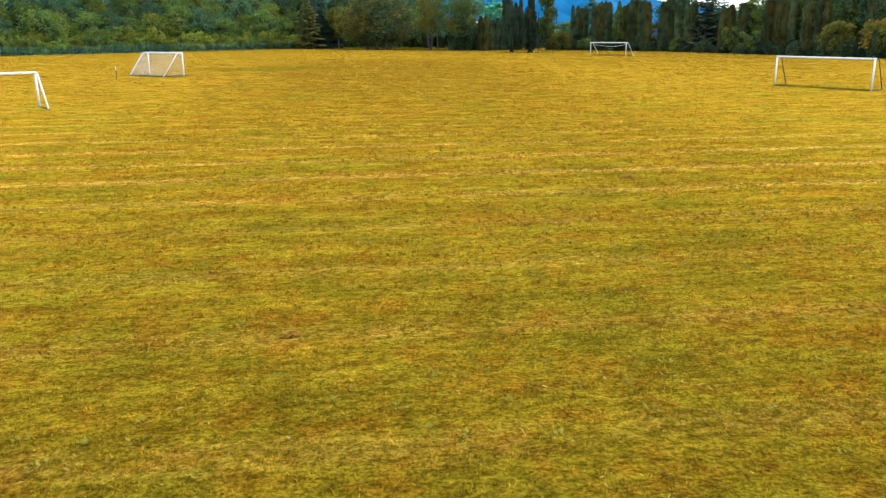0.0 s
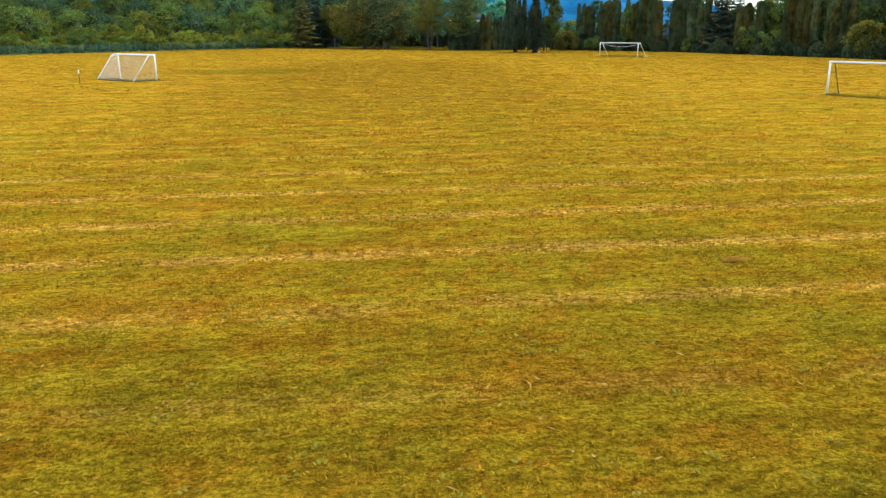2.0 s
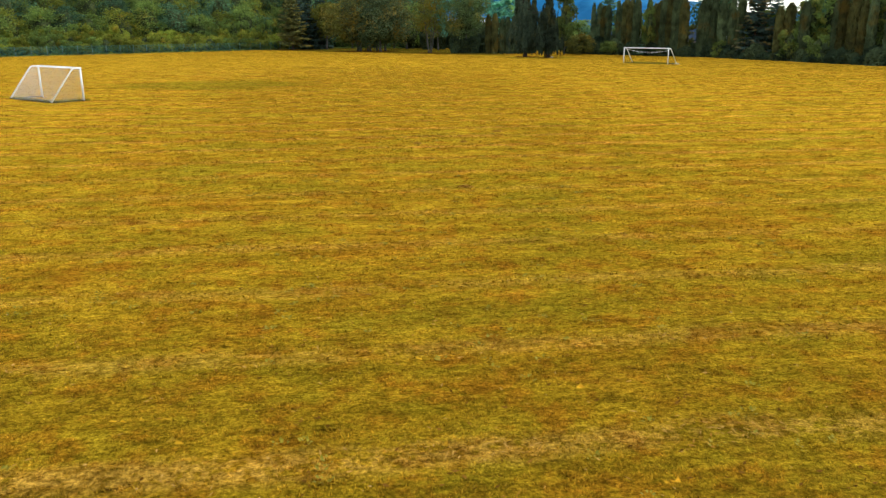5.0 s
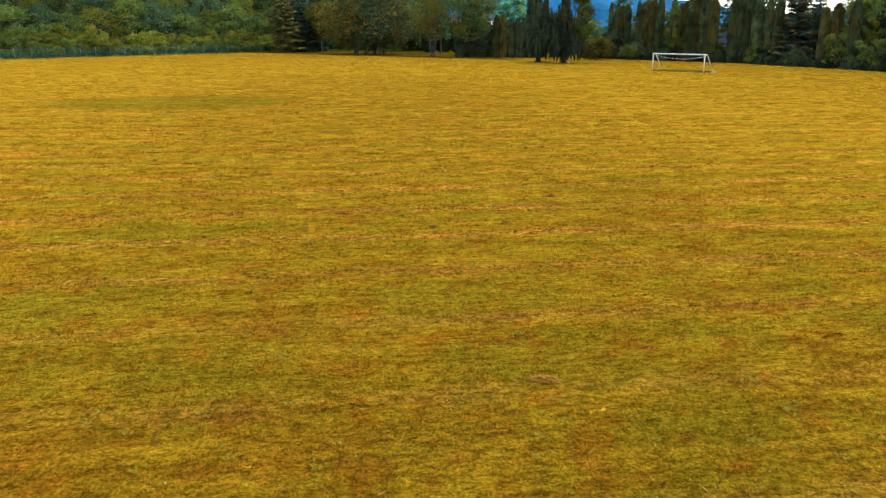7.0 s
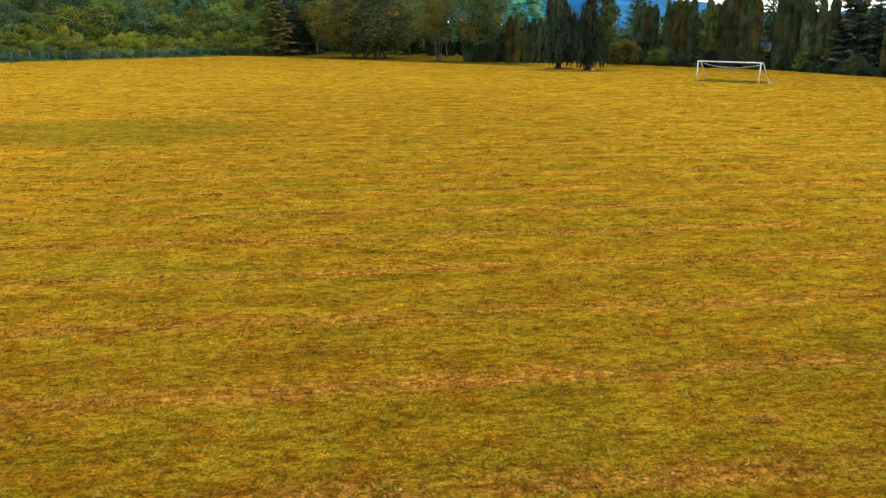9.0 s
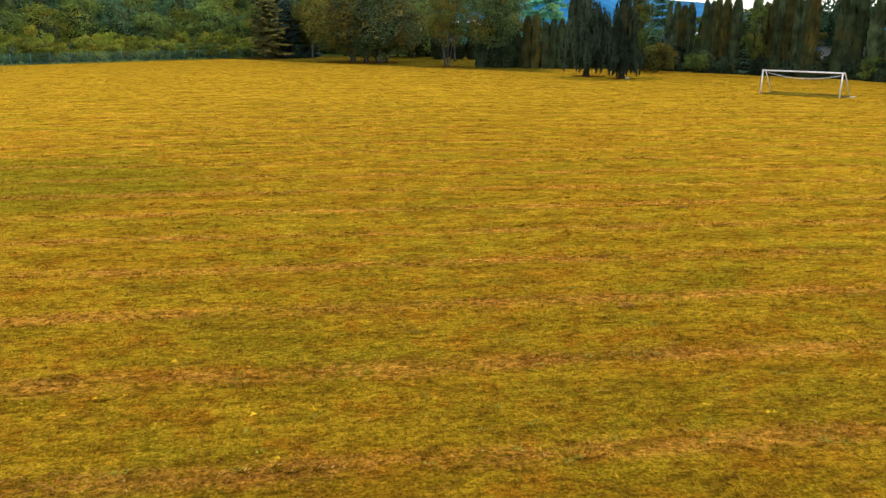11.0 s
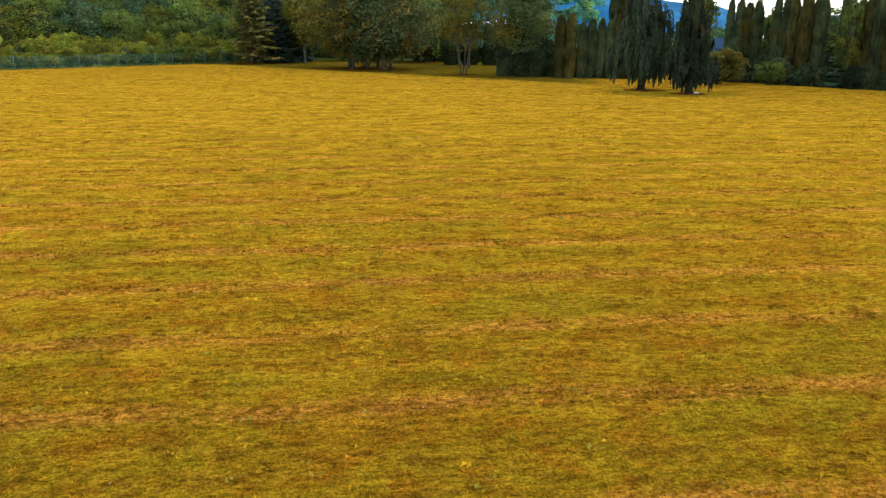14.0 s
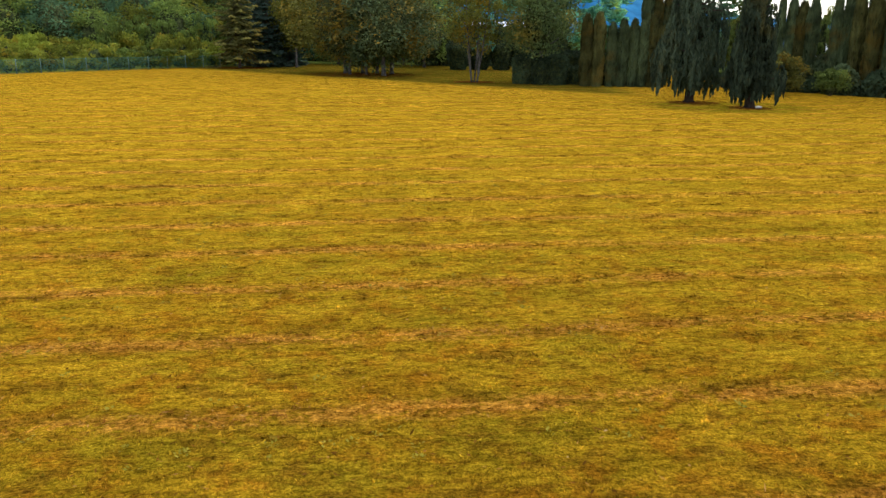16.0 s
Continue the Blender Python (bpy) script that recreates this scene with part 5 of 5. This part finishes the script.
# ---- woods ----
woods = [broadleaf("tree", 120 + k, 17.0, 5.4, 1.0, m, BARK_GREY, 4800, 0.25, clumps=70, radius=0.26, core=0.55) for k, m in enumerate((LEAF_WOOD, LEAF_DEEP, LEAF_WOOD, LEAF_OLIVE))]
far_woods = [broadleaf("tree", 126 + k, 17.0, 5.6, 1.0, m, BARK_GREY, 2200, 0.42, clumps=60, radius=0.26, core=0.6) for k, m in enumerate((LEAF_WOOD, LEAF_DEEP, LEAF_DEEP))]
spots, far_spots = [], []
FENCE_A = (-44.0, 248.0)  # the fence's corner at the lawn
fd = (-0.643, -0.766)   # along the fence
fo = (-0.766, 0.643)    # away from the field
for row, (off, gap, hs) in enumerate(((24, 7.0, 0.62), (34, 7.5, 0.85), (46, 8.0, 1.05), (60, 9.0, 1.25))):
    k = -42.0 + 3 * row
    while k < 150:
        o = off + rr.uniform(-3.5, 3.5)
        (spots if row < 2 else far_spots).append((FENCE_A[0] + fd[0] * k + fo[0] * o, FENCE_A[1] + fd[1] * k + fo[1] * o, rr.uniform(0, 360), rr.uniform(0.85, 1.2), hs * rr.uniform(0.85, 1.2)))
        k += gap * rr.uniform(0.8, 1.25)
scatter(woods, spots, "deciduous woodland tree in dark green and olive leaf", "tree", "woodland trees")
scatter(far_woods, far_spots, "tall dark tree deep in the woodland", "tree", "woodland trees")
back = [broadleaf("tree", 130 + k, 15.0, 5.2, 0.8, m, BARK_GREY, 3500, 0.31, clumps=60, radius=0.24, core=0.6) for k, m in enumerate((LEAF_DEEP, LEAF_WOOD))]
spots = [(x, y + rr.uniform(-4, 4), rr.uniform(0, 360), rr.uniform(0.9, 1.2), s * rr.uniform(0.85, 1.15)) for x, y, s in (
    (-58, 285, 1.4), (-50, 290, 1.4), (-44, 276, 1.3), (-40, 296, 1.5), (-34, 290, 1.4), (-27, 298, 1.4), (-23, 288, 1.2), (-19, 302, 1.5), (-13, 292, 1.4), (-10, 302, 1.4), (-8.5, 281, 1.2), (-11.5, 254, 0.85), (-15.5, 258, 0.9), (-28, 262, 0.9), (-22, 266, 0.95), (-30, 306, 1.6), (12, 276, 0.45), (20, 262, 0.42), (27, 246, 0.4), (30, 243, 0.4), (41, 243, 0.4), (46, 300, 0.5), (53, 301, 0.45), (60, 298, 0.5), (67, 300, 0.45), (74, 297, 0.5), (82, 299, 0.45), (90, 296, 0.5), (98, 298, 0.5), (38, 302, 0.5), (30, 303, 0.45),
    (48, 208, 0.6), (62, 190, 0.55), (62, 184, 0.55), (66, 175, 0.6), (69, 166, 0.95), (86, 209, 1.45), (95, 216, 1.5), (104, 219, 1.5), (112, 212, 1.4), (72, 157, 1.15), (75, 148, 1.1), (77, 139, 1.2), (80, 130, 1.1), (83, 120, 1.2), (86, 110, 1.1), (62, 212, 0.6), (68, 195, 0.55), (76, 182, 0.75), (82, 165, 1.1))]
scatter(back, spots, "dark deciduous tree behind the hedge and lawn", "tree", "background trees")
under = [broadleaf("bush", 140 + k, h, w, 0.12, m, BARK_BROWN, 2000, 0.20, stems=3, clumps=c + 6, radius=0.05, core=0.55, limbs=5) for k, (h, w, m, c) in enumerate(((3.6, 2.2, LEAF_OLIVE, 22), (4.8, 2.3, LEAF_WOOD, 26), (3.0, 2.1, LEAF_LIME, 18), (4.2, 2.0, LEAF_OLIVE, 24), (3.4, 2.0, LEAF_OLIVE, 22), (2.6, 1.8, LEAF_LIME, 16)))]
spots = []
for off, gap, hs in ((3.4, 3.2, 0.72), (7.5, 3.8, 1.0), (13, 4.6, 1.25), (18.5, 5.5, 1.45)):
    k = -6.0 - off * 0.3
    while k < 140:
        o = off + rr.uniform(-1.1, 1.1)
        spots.append((FENCE_A[0] + fd[0] * k + fo[0] * o, FENCE_A[1] + fd[1] * k + fo[1] * o, rr.uniform(0, 360), rr.uniform(0.8, 1.25), hs * rr.uniform(0.7, 1.25)))
        k += gap * rr.uniform(0.75, 1.3)
rr.shuffle(spots)
scatter(under, spots, "leafy scrub bush in olive and yellow-green behind the fence", "bush", "scrub behind the fence")

scatter([shrub("clipped_bush", 94, 7.4, 2.6, LEAF_YEW, 3000, 0.22, True, 0.95, 0.86)], [(-11.0 + 4.1 * k, 261 + rr.uniform(-0.6, 0.6), 70 * k, 1.0, rr.uniform(0.93, 1.0)) for k in range(7)], "tall dark hedge bush behind the lawn", "bush", "dark hedge behind the lawn")
scatter([broadleaf("tree", 96, 21.0, 4.2, 8.8, LEAF_AQUA, BARK_GREY, 4200, 0.26, clumps=30, radius=0.2, open_=0.4)], [(-2.5, 286, 0, 1.0, 1.0), (4.0, 290, 80, 1.1, 1.05), (9.5, 287, 150, 1.0, 0.95), (15.5, 291, 30, 1.0, 0.9)], "tall airy tree with blue-green leaves high on its trunk", "tree", "airy trees")
hedge = [shrub("shrub", 150 + k, 6.0, 3.0, m, 1700, 0.3) for k, m in enumerate((LEAF_DEEP, LEAF_WOOD))]
scatter(hedge, [(-36 + 4.6 * k, 276 + rr.uniform(-2, 2) + 0.25 * k, rr.uniform(0, 360), rr.uniform(0.9, 1.2), rr.uniform(0.85, 1.02)) for k in range(16)], "tall unclipped hedge bush beyond the lawn", "bush", "hedge beyond the lawn")

# ================= houses =================


def house(name, x, y, turn, wide, deep, wall_high, roof_high, wall_mat, roof_mat, windows, label):
    """A gabled house: walls, roof with eaves, framed windows on the front (-y) side. windows: x, z, width, height."""
    h = thing(name, x, y, turn)
    w, d, e = wide / 2, deep / 2, wall_high
    walls = Shape().add([(-w, -d, 0), (w, -d, 0), (w, d, 0), (-w, d, 0), (-w, -d, e), (w, -d, e), (w, d, e), (-w, d, e), (-w, 0, e + roof_high), (w, 0, e + roof_high)],
                        [(0, 1, 5, 4), (2, 3, 7, 6), (1, 2, 6, 9, 5), (3, 0, 4, 8, 7), (3, 2, 1, 0)])
    part("wall", walls.mesh("wall"), wall_mat, h)
    o, th = 0.5, 0.2
    k = roof_high / d
    roof = Shape()
    for s in (-1, 1):
        roof.add([(-w - o, s * (d + o), e - k * o + 0.03), (w + o, s * (d + o), e - k * o + 0.03), (w + o, 0, e + roof_high + 0.03), (-w - o, 0, e + roof_high + 0.03),
                  (-w - o, s * (d + o), e - k * o + th), (w + o, s * (d + o), e - k * o + th), (w + o, 0, e + roof_high + th), (-w - o, 0, e + roof_high + th)],
                 [(0, 1, 2, 3), (4, 5, 6, 7), (0, 1, 5, 4), (1, 2, 6, 5), (3, 0, 4, 7)])
    part("roof", roof.mesh("roof"), roof_mat, h)
    for wx, wz, ww, wh in windows:
        fr = Shape()
        t = 0.12
        fr.box((wx - ww / 2 - t, -d - 0.06, wz), (wx - ww / 2, -d + 0.05, wz + wh)).box((wx + ww / 2, -d - 0.06, wz), (wx + ww / 2 + t, -d + 0.05, wz + wh))
        fr.box((wx - ww / 2 - t, -d - 0.06, wz + wh), (wx + ww / 2 + t, -d + 0.05, wz + wh + t)).box((wx - ww / 2 - t, -d - 0.1, wz - t), (wx + ww / 2 + t, -d + 0.05, wz))
        win = part("window", fr.mesh("window frame"), TRIM, h, "white framed window")
        part("pane", Shape().box((wx - ww / 2, -d - 0.02, wz), (wx + ww / 2, -d - 0.005, wz + wh)).mesh("pane"), GLASS, win)
    return tagged(h, label, "house")


house("house", 41.4, 227.0, -12, 7, 8, 3.8, 1.5, WALL_BLUE, ROOF_SLATE, [(-4, 1.6, 1.2, 1.4), (-1.6, 1.6, 1.2, 1.4), (2.0, 1.6, 1.6, 1.4)], "blue-grey gabled house with a slate roof behind the trees")
house("long_building", 9.0, 350.0, 4, 22, 14, 6.9, 2.0, WALL_WHITE, ROOF_PALE, [(-9 + 4.5 * k, 2.0, 2.4, 1.6) for k in range(5)], "long white low building far behind the trees")
house("house", 58.5, 206.0, -35, 11, 9, 3.0, 2.6, WALL_PINK, ROOF_DARK, [(-3, 1.2, 1.3, 1.2), (0, 1.2, 1.3, 1.2), (3, 1.2, 1.3, 1.2)], "pinkish white house half hidden by cypresses")
house("house", 58.9, 198.0, -42, 7, 7, 4.4, 2.2, WALL_WHITE, ROOF_DARK, [(-2.4, 1.2, 1.2, 1.4), (2.4, 1.2, 1.2, 1.4)], "white house glimpsed between tall cypresses")
house("house", 43.2, 217.0, 0, 4.6, 5, 4.6, 1.2, WALL_WHITE, ROOF_PALE, [(-1.2, 2.2, 1.1, 1.2), (1.2, 2.2, 1.1, 1.2)], "white house seen through a gap in the cypress row")
